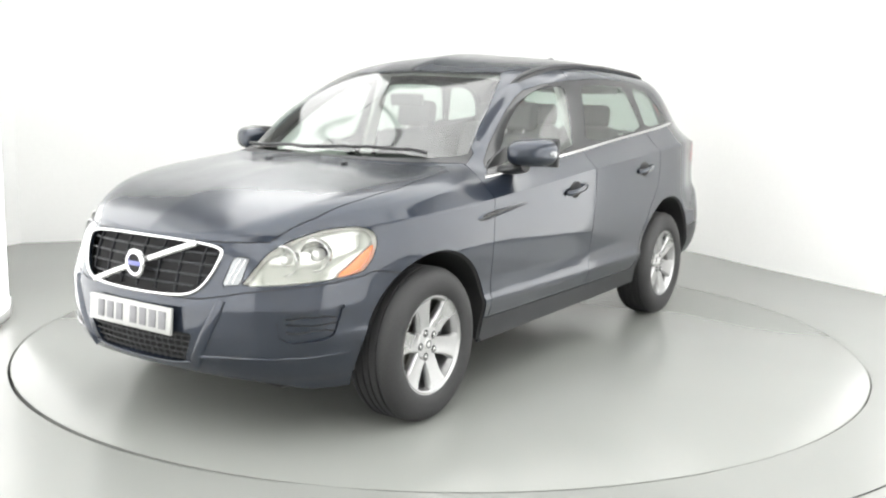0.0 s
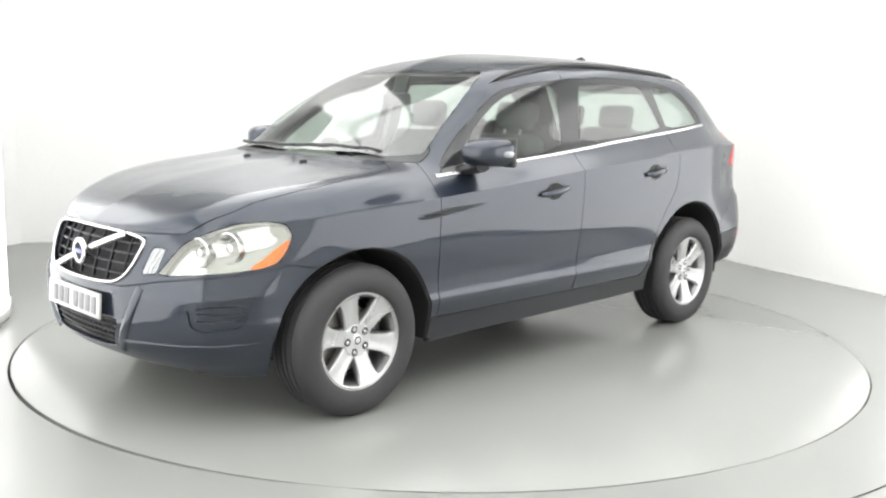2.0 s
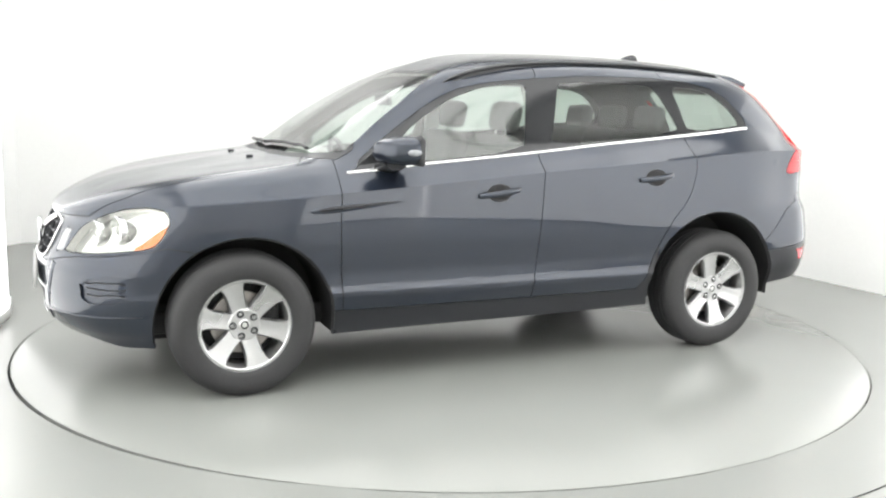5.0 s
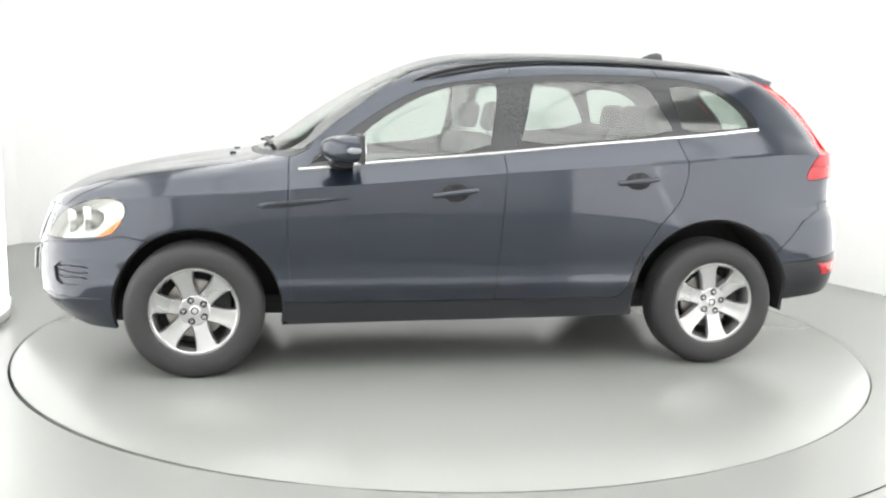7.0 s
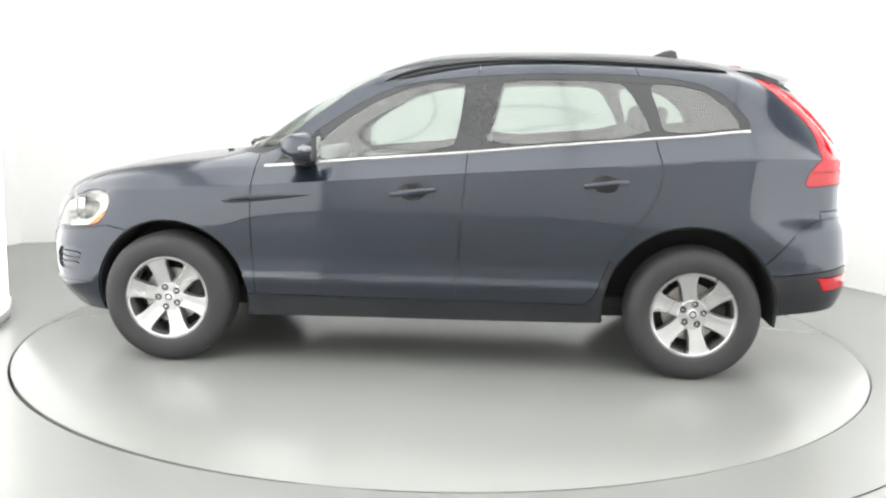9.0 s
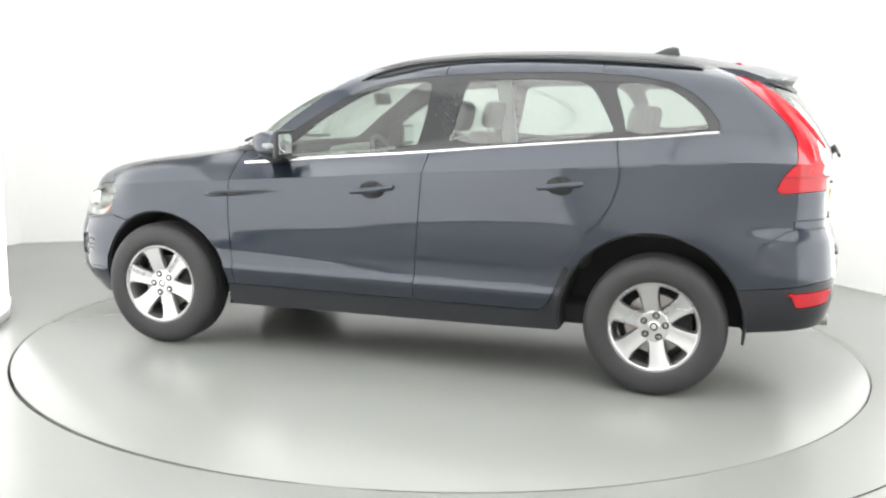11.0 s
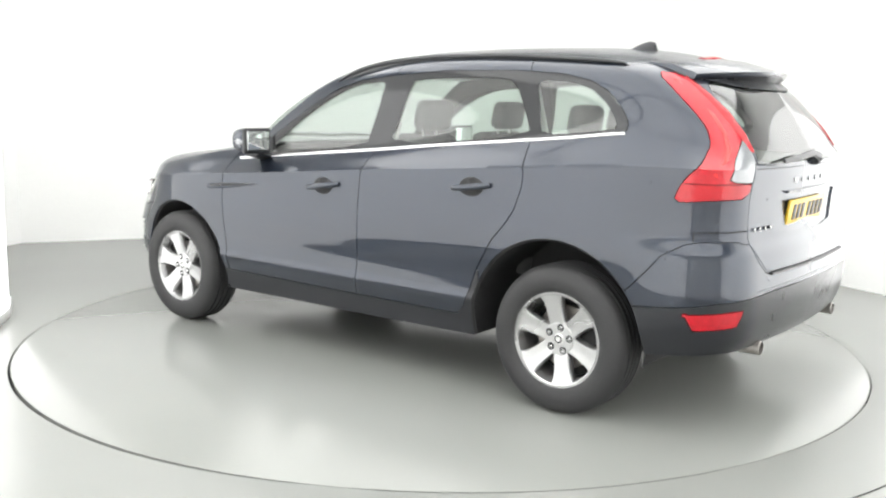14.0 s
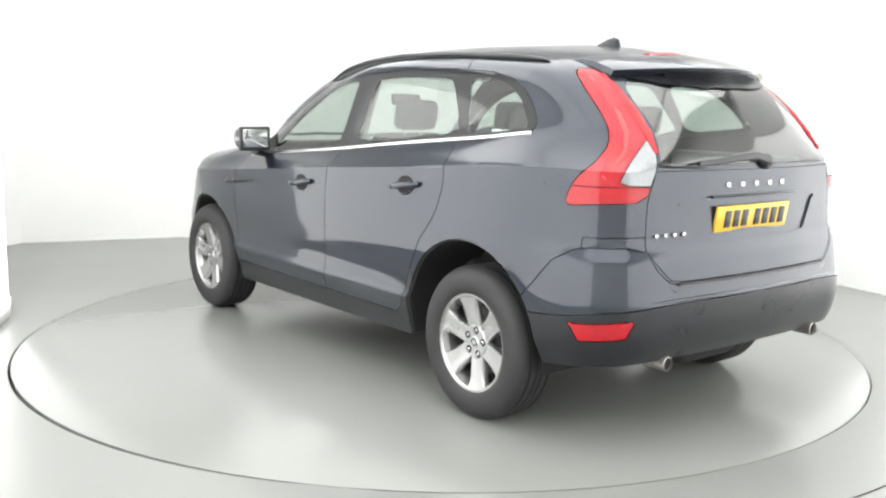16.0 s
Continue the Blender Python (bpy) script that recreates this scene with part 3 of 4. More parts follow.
IN = {
    "arch_f": (lambda P: circle_f(P, 1.372, .345, .425), "wall", lambda P: P[:, 1] > .5),
    "arch_r": (lambda P: circle_f(P, -1.360, .362, .450), "wall", lambda P: P[:, 1] > .5),
    "headlight": (lambda P: sdf(HEADLIGHT, P[:, 0] - P[:, 1], P[:, 2]), None, lambda P: P[:, 0] > 1.5),
    "amber": (lambda P: sdf(AMBER_PART, P[:, 0] - P[:, 1], P[:, 2]), None, lambda P: P[:, 0] > 1.5),
    "grille": (lambda P: sdf(GRILLE, P[:, 1], P[:, 2]), None, lambda P: P[:, 0] > 1.9),
    "drl": (lambda P: sdf(DRL, P[:, 1], P[:, 2]), None, lambda P: P[:, 0] > 1.9),
    "intake": (lambda P: sdf(INTAKE, P[:, 1], P[:, 2]), None, lambda P: P[:, 0] > 1.9),
    "fog": (lambda P: sdf(FOG, P[:, 0] - P[:, 1], P[:, 2]), "wall", lambda P: P[:, 0] > 1.6),
    "bumper_f": (lambda P: sdf(BUMPER_F, P[:, 0] - P[:, 1], P[:, 2]), "wall", lambda P: P[:, 0] > 1.3),
    "taillight": (lambda P: sdf(TAILLIGHT, P[:, 0] + P[:, 1], P[:, 2]), None, lambda P: P[:, 0] < -1.5),
    "tail_white": (lambda P: sdf(TAIL_WHITE, P[:, 0] + P[:, 1], P[:, 2]), None, lambda P: P[:, 0] < -1.7),
    "tail_low": (lambda P: P[:, 2] - 1.098, None, lambda P: (P[:, 0] < -1.8) & (P[:, 2] < 1.2)),
    "rear_glass": (lambda P: sdf(REAR_GLASS, P[:, 1], P[:, 2]), None, lambda P: P[:, 0] < -1.72),
    "tailgate": (lambda P: sdf(TAILGATE, P[:, 1], P[:, 2]), None, lambda P: P[:, 0] < -1.70),
    "gate_top": (lambda P: -(P[:, 0] + 1.745 - .06 * P[:, 1]), "top", lambda P: P[:, 0] < -1.5),
    "bumper_r": (lambda P: sdf(BUMPER_R, P[:, 0] + P[:, 1], P[:, 2]), "wall", lambda P: P[:, 0] < -1.3),
    "dark_r": (lambda P: sdf(DARK_LINE, P[:, 0] + P[:, 1], P[:, 2]), "wall", lambda P: P[:, 0] < -1.3),
    "reflector": (lambda P: sdf(REFLECTOR, P[:, 0] + P[:, 1], P[:, 2]), "wall", lambda P: P[:, 0] < -1.3),
    "windscreen": (lambda P: sdf(WINDSCREEN, P[:, 0], P[:, 1]), "top", lambda P: P[:, 0] > 0),
    "cowl": (lambda P: sdf(COWL, P[:, 0], P[:, 1]), "top", lambda P: P[:, 0] > .5),
    "bonnet": (lambda P: sdf(BONNET, P[:, 0], P[:, 1]), "top", lambda P: P[:, 0] > .9),
    "roof": (lambda P: sdf(ROOF, P[:, 0], P[:, 1]), "top", lambda P: P[:, 2] > 1.3),
    "dlo": (lambda P: sdf(DLO, P[:, 0], P[:, 2]), "top", lambda P: P[:, 1] > .5),
    "glass_f": (lambda P: sdf(GLASS_F, P[:, 0], P[:, 2]), "top", lambda P: P[:, 1] > .5),
    "glass_r": (lambda P: sdf(GLASS_R, P[:, 0], P[:, 2]), "top", lambda P: P[:, 1] > .5),
    "glass_q": (lambda P: sdf(GLASS_Q, P[:, 0], P[:, 2]), "top", lambda P: P[:, 1] > .5),
    "door_f": (lambda P: sdf(DOOR_F, P[:, 0], P[:, 2]), None, lambda P: P[:, 1] > .5),
    "door_r": (lambda P: sdf(DOOR_R, P[:, 0], P[:, 2]), None, lambda P: P[:, 1] > .5),
    "recess": (lambda P: sdf(RECESS, P[:, 1], P[:, 2]), "wall", lambda P: P[:, 0] < -1.7),
    "sill": (lambda P: P[:, 2] - .385, "wall", lambda P: np.abs(P[:, 0]) < 1.2),
}


def panels():
    """The left half of the skin, by panel: lists of faces."""
    wall, top = skin()
    sh = Sheet()
    sh.fill(wall, top)
    for g, kind, where in IN.values():
        sh.cut(g, kind, where)
    V = np.array(sh.V)
    C = np.array([V[f].mean(axis=0) for f in sh.F])
    is_top = np.array([k == "top" for k in sh.K])
    inn = {}
    for key, (g, kind, where) in IN.items():
        r = (g(C) < 0) & where(C)
        inn[key] = r & is_top if kind == "top" else r & ~is_top if kind == "wall" else r
    order = [("", "arch_f"), ("", "arch_r"), ("", "grille"), ("", "intake"), ("drl", "drl"), ("indicator_lens", ("headlight", "amber")), ("headlight", "headlight"), ("fog", "fog"),
             ("tail_white", ("taillight", "tail_white")), ("tail_low", ("taillight", "tail_low")), ("taillight", "taillight"), ("reflector", "reflector"), ("rear_glass", "rear_glass"),
             ("rear_lower_bumper", ("bumper_r", "dark_r")), ("rear_bumper", "bumper_r"), ("front_bumper", "bumper_f"),
             ("windscreen", "windscreen"), ("bonnet", "bonnet"), ("cowl", "cowl"), ("roof", "roof"), ("glass_f", "glass_f"), ("glass_r", "glass_r"), ("glass_q", "glass_q"), ("pillar_trim", "dlo"),
             ("recess", "recess"), ("tailgate", "tailgate"), ("sill", "sill"), ("front_door", "door_f"), ("rear_door", "door_r")]
    out, free = {}, np.ones(len(C), bool)
    for name, keys in order:
        m = free.copy()
        for key in keys if isinstance(keys, tuple) else (keys,):
            m &= inn[key]
        if name == "tailgate":
            m &= inn["gate_top"] | ~is_top
        free &= ~m
        if name:
            out[name] = m
    low = free & (C[:, 0] < .90) & (C[:, 0] > -.95) & (C[:, 2] < .7)
    out["sill"] |= low
    free &= ~low
    front = (C[:, 0] > .92) | ((C[:, 0] > .89) & (C[:, 2] < 1.13))
    out["rear_panel"] = free & (C[:, 0] < -2.0) & (C[:, 2] < .9)
    free &= ~out["rear_panel"]
    out["side_frame"] = free & ~front
    out["front_wing"] = free & front
    return V, sh.F, out


def panel_bm(V, F, mask, flip=False, both=False, gap=.0022, flange=.016):
    """A panel with its edge drawn in a little and turned inwards."""
    bm = bmesh.new()
    idx = np.nonzero(mask)[0]
    for sgn in ((1, -1) if both else (-1,) if flip else (1,)):
        made = {}
        for i in idx:
            f = F[i]
            vs = []
            for k in f:
                if k not in made:
                    made[k] = bm.verts.new((V[k][0], V[k][1] * sgn, V[k][2]))
                if made[k] not in vs:
                    vs.append(made[k])
            if len(vs) > 2:
                try:
                    bm.faces.new(vs if sgn > 0 else vs[::-1])
                except ValueError:
                    pass
    bmesh.ops.remove_doubles(bm, verts=bm.verts[:], dist=4e-4)
    bmesh.ops.recalc_face_normals(bm, faces=bm.faces[:])
    bm.normal_update()
    # faces look away from the car's middle
    s = sum((f.normal.dot(f.calc_center_median() - Vector((0, 0, .75))) > 0) * 2 - 1 for f in bm.faces)
    if s < 0:
        bmesh.ops.reverse_faces(bm, faces=bm.faces[:])
        bm.normal_update()
    rim = [e for e in bm.edges if len(e.link_faces) == 1]
    move, nrm = {}, {}
    for e in rim:
        f = e.link_faces[0]
        d = (e.verts[1].co - e.verts[0].co).normalized()
        into = f.normal.cross(d)
        if into.dot(f.calc_center_median() - e.verts[0].co) < 0:
            into = -into
        for v in e.verts:
            move[v] = move.get(v, Vector()) + into
            nrm[v] = v.normal.copy()
    if flange:
        ext = bmesh.ops.extrude_edge_only(bm, edges=rim)
        fresh = [g for g in ext["geom"] if isinstance(g, bmesh.types.BMVert)]
        for v in fresh:
            near = min((o for e in v.link_edges for o in e.verts if o in nrm), key=lambda o: (o.co - v.co).length, default=None)
            if near is not None:
                v.co += -nrm[near] * flange + move[near].normalized() * gap
    for v, d in move.items():
        if abs(v.co.y) > 1e-3 and d.length > 1e-6:
            v.co += d.normalized() * gap
    bm.normal_update()
    return bm


SKIN_V, SKIN_F, PANEL_MASK = panels()
WALL_GRID, TOP_GRID = skin()


def side_y(x, z):
    """How far out the flank lies at x, z."""
    g = TOP_GRID if z > float(crease_z(x)) else WALL_GRID
    i = int(np.argmin(np.abs(g[-1 if g is WALL_GRID else 0, 8:-8, 0] - x))) + 8
    col = g[:, i]
    return float(np.interp(z, col[:, 2], col[:, 1]))


def skin_at(a, z, back=False):
    """x of the nose (or tail) at height z, a to the side."""
    g = np.concatenate([WALL_GRID, TOP_GRID[1:]])
    sel = g[:, :, 0] < -1.5 if back else g[:, :, 0] > 1.5
    d = np.where(sel, (g[:, :, 1] - abs(a)) ** 2 + (g[:, :, 2] - z) ** 2, 9)
    k = np.argsort(d.ravel())[:4]
    w = 1 / (d.ravel()[k] + 1e-7)
    return float((g[:, :, 0].ravel()[k] * w).sum() / w.sum())


# ---- the car ----
car = tagged(new("car"), "dark grey-blue five-door estate car standing on the turntable", "car")


def two(name, key, mat, label="", gap=.0022, flange=.016):
    return [part(name, panel_bm(SKIN_V, SKIN_F, PANEL_MASK[key], flip=f, gap=gap, flange=flange), mat, car, label) for f in (False, True)]


def one(name, key, mat, label="", gap=.0022, flange=.016):
    return part(name, panel_bm(SKIN_V, SKIN_F, PANEL_MASK[key], both=True, gap=gap, flange=flange), mat, car, label)


def body_panels():
    one("bonnet", "bonnet", PAINT)
    one("roof", "roof", PAINT)
    gate = one("tailgate", "tailgate", PAINT)
    one("front_bumper", "front_bumper", PAINT)
    one("rear_bumper", "rear_bumper", PAINT)
    one("rear_panel", "rear_panel", PAINT)
    one("rear_lower_bumper", "rear_lower_bumper", CLAD, "dark grey unpainted lower bumper")
    one("windscreen", "windscreen", SCREEN, "pale green tinted glass", 0, 0)
    one("cowl", "cowl", BLACK, "black plastic cowl below the windscreen")
    one("rear_window", "rear_glass", REAR_WINDOW, "tinted rear glass", 0, 0)
    two("front_wing", "front_wing", PAINT)
    fd = two("front_door", "front_door", PAINT)
    rd = two("rear_door", "rear_door", PAINT)
    two("side_frame", "side_frame", PAINT)
    two("sill", "sill", CLAD, "dark lower sill")
    two("pillar_trim", "pillar_trim", GLOSS_BLACK, "gloss black window surround", .001, .012)
    two("door_window", "glass_f", WINDOW, "pale green tinted glass", 0, 0)
    two("door_window", "glass_r", WINDOW, "pale green tinted glass", 0, 0)
    two("quarter_window", "glass_q", WINDOW, "pale green tinted glass", 0, 0)
    tl = two("taillight", "taillight", RED, "tall red tail light")
    for t, f in zip(tl, (False, True)):
        part("reversing_lens", panel_bm(SKIN_V, SKIN_F, PANEL_MASK["tail_white"], flip=f), CLEAR_WHITE, t, "clear white lens")
        part("lower_lens", panel_bm(SKIN_V, SKIN_F, PANEL_MASK["tail_low"], flip=f, gap=.001), RED_DEEP, t, "deep red lens")
    two("reflector", "reflector", RED, "red bumper reflector")
    return fd, rd, gate


front_doors, rear_doors, tailgate = body_panels()


def sunk(key, depth, flip=False, both=False, grow=0.0):
    """A panel's face set in (or out) along its normals."""
    bm = panel_bm(SKIN_V, SKIN_F, PANEL_MASK[key], flip=flip, both=both, gap=-grow, flange=0)
    d = [(v, v.normal.copy()) for v in bm.verts]
    for v, n in d:
        v.co -= n * depth
    return bm


def mirrored(m):
    return Matrix.Diagonal((1, -1, 1, 1)) @ m


def flipped(bm, left):
    """The same for the right side."""
    if not left:
        bm.transform(Matrix.Diagonal((1, -1, 1, 1)))
        bmesh.ops.reverse_faces(bm, faces=bm.faces[:])
    return bm


# ---- dark backing added behind the panels to block light in the gaps ----
def gap_backing():
    keys = ("front_door", "rear_door", "front_wing", "side_frame", "rear_panel", "sill", "bonnet", "tailgate", "recess", "rear_bumper", "rear_lower_bumper", "taillight", "tail_white", "tail_low", "reflector", "front_bumper", "cowl")
    PANEL_MASK["shell"] = np.any([PANEL_MASK[k] for k in keys], axis=0)
    for f in (False, True):
        part("gap_backing", sunk("shell", .019, f), UNDER, car, "dark backing sheet added to keep light out of the panel gaps")


gap_backing()


# ---- wheels ----
def tyre_bm():
    r = .348
    prof = [(.218, .095), (.226, .108), (.248, .117), (.280, .120), (.306, .116), (.326, .106), (.337, .094), (.343, .080)]
    prof += [(.3475, .070), (r, .062), (.340, .060), (.340, .052), (r, .050), (r, .022), (.340, .020), (.340, .012), (r, .010)]
    prof += [(a, -b) for a, b in prof[::-1]]
    return lathe(prof, 72)


def rim_bm():
    return lathe([(.196, -.10), (.205, -.06), (.196, .03), (.200, .074), (.2055, .084), (.2075, .097), (.213, .101), (.216, .0965), (.219, .0965), (.222, .103), (.226, .104), (.231, .100), (.228, .092), (.216, .085), (.205, .02), (.214, -.06), (.222, -.10)], 72, close=True)


def spoke_bm():
    bm = bmesh.new()
    rows = []
    for r, w, y, t in ((.030, .030, .070, .05), (.062, .042, .076, .045), (.085, .042, .079, .040), (.115, .043, .083, .038), (.150, .046, .088, .036), (.180, .052, .093, .034), (.196, .061, .096, .032), (.210, .080, .099, .030)):
        rows.append([bm.verts.new(p) for p in ((r, y - t, -w), (r, y - .012, -w), (r, y - .002, -w + .007), (r, y - .002, -w * .45), (r, y - .0055, 0), (r, y - .002, w * .45), (r, y - .002, w - .007), (r, y - .012, w), (r, y - t, w))])
    n = len(rows[0])
    for p, q in zip(rows, rows[1:]):
        for i in range(n):
            bm.faces.new((p[i], p[(i + 1) % n], q[(i + 1) % n], q[i]))
    bm.faces.new(rows[0]), bm.faces.new(rows[-1])
    bmesh.ops.recalc_face_normals(bm, faces=bm.faces[:])
    return bm


def wheels():
    for x, dy, left, turn, nuts in ((1.387, .802, True, 47, 70), (-1.387, .795, True, 41, 27), (1.387, .802, False, 33, 56), (-1.387, .795, False, 50, 85)):
        m = pose(x, dy, .348) if left else pose(x, -dy, .348, 0, 0, 180)
        wheel = part("wheel", rim_bm(), ALLOY, car, "silver six-spoke alloy wheel")
        wheel.matrix_local = m
        for k in range(6):
            bm = spoke_bm()
            bm.transform(Matrix.Rotation(radians(turn + 60 * k), 4, "Y"))
            part("spoke", bm, ALLOY, wheel)
        part("hub", lathe([(0, .0765), (.036, .0765), (.072, .0775), (.082, .070), (.084, .060), (.084, .03), (0, .03)], 40), ALLOY, wheel)
        part("tyre", tyre_bm(), RUBBER, wheel, "black rubber tyre")
        part("brake_disc", lathe([(0, .035), (.055, .035), (.06, .012), (.150, .012), (.150, -.012), (0, -.012)], 48), STEEL, wheel, "worn steel brake disc")
        part("brake_caliper", box((.10, .07, .17), pose(-.13 if left else .13, .0, .02), .02), UNDER, wheel, "black brake caliper")
        part("hub_shield", lathe([(0, -.03), (.19, -.03), (.19, -.05), (0, -.05)], 40), UNDER, wheel, "black backplate behind the disc")
        part("hub_cap", lathe([(0, .0815), (.022, .081), (.028, .076), (.028, .07)], 24), SATIN, wheel, "round silver centre cap")
        ring = lathe([(.012, .081), (.017, .0825), (.020, .081), (.017, .079)], 24, close=True)
        part("cap_ring", ring, GLOSS_BLACK, wheel)
        for k in range(5):
            a = radians(nuts + 72 * k)
            o = part("wheel_nut", lathe([(0, .082), (.007, .082), (.0095, .079), (.0098, .066)], 12, pose(.056 * math.cos(a), 0, .056 * math.sin(a))), CHROME, wheel, "chrome wheel nut")
            # black ring proud of the hub, colouring in the shade of the nut's well
            part("nut_well_shade", lathe([(.0100, .0775), (.0165, .0790), (.0185, .0770), (.0100, .071)], 16, pose(.056 * math.cos(a), 0, .056 * math.sin(a)), True), GLOSS_BLACK, wheel)


wheels()


# ---- underside and wheel houses ----
def underside():
    part("underbody", box((3.60, 1.36, .12), pose(.12, 0, .335), .04, 2), UNDER, car, "black underbody")
    part("engine_tray", box((.62, 1.20, .10), pose(1.70, 0, .285), .03, 2), UNDER, car, "black engine undertray")
    part("engine_block", box((.95, 1.05, .48), pose(1.48, 0, .62), .05, 2), UNDER, car, "dark engine bay")
    part("rear_silencer", box((.34, .44, .16), pose(-1.92, .10, .385), .06, 3), UNDER, car, "dark silencer under the tail")
    part("rear_crash_beam", box((.06, 1.30, .25), pose(-2.10, 0, .55), .02, 2), UNDER, car, "black beam behind the rear bumper")
    part("luggage_floor", box((1.0, 1.30, .05), pose(-1.62, 0, .78), .01), UNDER, car, "black luggage floor")
    for left in (True, False):
        for x, z, r in ((1.372, .345, .432), (-1.360, .362, .456)):
            bm = bmesh.new()
            rows = []
            ang = np.linspace(radians(-9), radians(189), 56)
            for drop, rr in ((.003, r - .002), (.014, r - .014), (.04, r - .014), (.30, r - .008), (.37, r - .02)):
                row = []
                for w in ang:
                    px, pz = x + rr * math.cos(w), max(z + rr * math.sin(w), .27)
                    row.append(bm.verts.new((px, side_y(px, max(pz, .30)) - drop, pz)))
                rows.append(row)
            for p, q in zip(rows, rows[1:]):
                for i in range(55):
                    bm.faces.new((p[i], p[i + 1], q[i + 1], q[i]))
            bm.faces.new(rows[-1])
            bmesh.ops.recalc_face_normals(bm, faces=bm.faces[:])
            part("wheel_arch_liner", flipped(bm, left), UNDER, car, "black wheel arch liner")
        part("sill_inner", flipped(box((1.56, .30, .20), pose(.03, .70, .375), .03), left), UNDER, car, "black inner sill")
        tube = lathe([(.027, 0), (.031, .004), (.031, .22), (.027, .22), (.027, .02)], 28, close=True)
        tube.transform(pose(-2.20, .535, .385, 0, 0, -90))
        part("exhaust_tip", flipped(tube, left), STEEL, car, "steel exhaust tail pipe")
        part("exhaust_pipe", flipped(lathe([(0, .015), (.0268, .015), (.0268, .3), (0, .3)], 20, pose(-2.20, .535, .385, 0, 0, -90)), left), UNDER, car, "black pipe inside the tail pipe")
    axle = lathe([(0, -.72), (.045, -.72), (.045, .72), (0, .72)], 20)
    axle.transform(pose(-1.387, 0, .33))
    part("rear_axle", axle, UNDER, car, "black rear axle")


underside()


# ---- the front ----
def on_skin(a, z, out=0.0, back=False):
    return Vector((skin_at(a, z, back) + (-out if back else out), a, z))


def grille():
    base = part("grille", sunk_plate(), UNDER, car, "black grille with a bright frame")
    edge = rounded([(-.405, .832), (0, .840), (.405, .832), (.420, .80), (.410, .75), (.383, .685), (.325, .632), (.2, .622), (0, .620), (-.2, .622), (-.325, .632), (-.383, .685), (-.410, .75), (-.420, .80)], 2)
    loop = [on_skin(a, z, .004) for a, z in edge]
    loop = [sum((loop[(i + k) % len(loop)] for k in (-2, -1, 0, 1, 2)), Vector()) / 5 for i in range(len(loop))]
    loop += loop[:2]
    part("grille_frame", sweep(loop, oval(.0075, .008, 10), (1, 0, 0)), CHROME, base, "bright chrome frame")
    for k in range(4):
        z = .665 + .043 * k
        half = .385 if k > 1 else .36 if k else .31
        part("grille_slat", sweep([on_skin(a, z, -.018) for a in np.linspace(-half, half, 15)], oval(.005, .006, 8), (1, 0, 0)), CLAD, base, "dark horizontal slat")
    for a in (-.33, -.22, -.11, 0, .11, .22, .33):
        lo = .635 if abs(a) < .3 else .67
        part("grille_bar", sweep([on_skin(a, z, -.016) for z in np.linspace(lo, .825, 7)], oval(.0045, .008, 8), (1, 0, 0)), CLAD, base, "dark upright bar")
    sash = [on_skin(a, .728 + .36 * a, .006) for a in np.linspace(-.285, .285, 17)]
    part("sash", sweep(sash, oval(.013, .006, 10), (1, 0, 0)), CHROME, base, "chrome diagonal bar")
    c = on_skin(0, .728, .014)
    badge = part("badge", lathe([(.036, 0), (.040, .008), (.052, .010), (.060, .004), (.060, -.006), (.036, -.006)], 40, Matrix.Translation(c) @ pose(0, 0, 0, 0, 0, -90), True), CHROME, base, "round chrome badge")
    part("badge_band", box((.008, .085, .020), Matrix.Translation(c + Vector((.006, 0, 0))), .003), BLUE, badge, "blue band")
    part("badge_core", lathe([(0, .002), (.037, .002), (.037, -.004), (0, -.004)], 30, Matrix.Translation(c) @ pose(0, 0, 0, 0, 0, -90)), UNDER, badge)


def sunk_plate():
    bm = bmesh.new()
    rows = [[bm.verts.new(on_skin(a, z, -.05)) for a in np.linspace(-.45, .45, 15)] for z in np.linspace(.60, .85, 8)]
    for p, q in zip(rows, rows[1:]):
        for i in range(14):
            bm.faces.new((p[i], p[i + 1], q[i + 1], q[i]))
    bmesh.ops.recalc_face_normals(bm, faces=bm.faces[:])
    return bm


def number_plate(parent, m, mat, ink, label):
    p = part("number_plate", box((.012, .52, .111), m, .003), mat, parent, label)
    y = .208
    for k in range(7):
        w = .042
        part("plate_mark", box((.003, w, .072), m @ pose(.0075, y, 0), .001), ink, p, "dark upright bar")
        y -= .060 + (.030 if k == 3 else 0)
    return p


def front():
    grille()
    n = on_skin(0, .522, .012)
    number_plate(car, pose(n.x, 0, .522, 0, -4), PLATE_WHITE, PALE_INK, "white front number plate with grey bars")
    # lower intake with a mesh of bars
    bm = bmesh.new()
    rows = [[bm.verts.new(on_skin(a, z, -.06)) for a in np.linspace(-.36, .36, 13)] for z in np.linspace(.32, .49, 5)]
    for p, q in zip(rows, rows[1:]):
        for i in range(12):
            bm.faces.new((p[i], p[i + 1], q[i + 1], q[i]))
    bmesh.ops.recalc_face_normals(bm, faces=bm.faces[:])
    intake = part("lower_intake", bm, UNDER, car, "black lower air intake with a mesh")
    for k in range(5):
        z = .362 + .025 * k
        half = .265 + .06 * (z - .345) / .13
        part("mesh_bar", sweep([on_skin(a, z, -.012) for a in np.linspace(-half, half, 9)], oval(.003, .004, 6), (1, 0, 0)), BLACK, intake)
    for k in range(-7, 8):
        part("mesh_bar", sweep([on_skin(.036 * k + .008 * (j % 2), z, -.014) for j, z in enumerate(np.linspace(.350, .468, 7))], oval(.003, .003, 6), (1, 0, 0)), BLACK, intake)
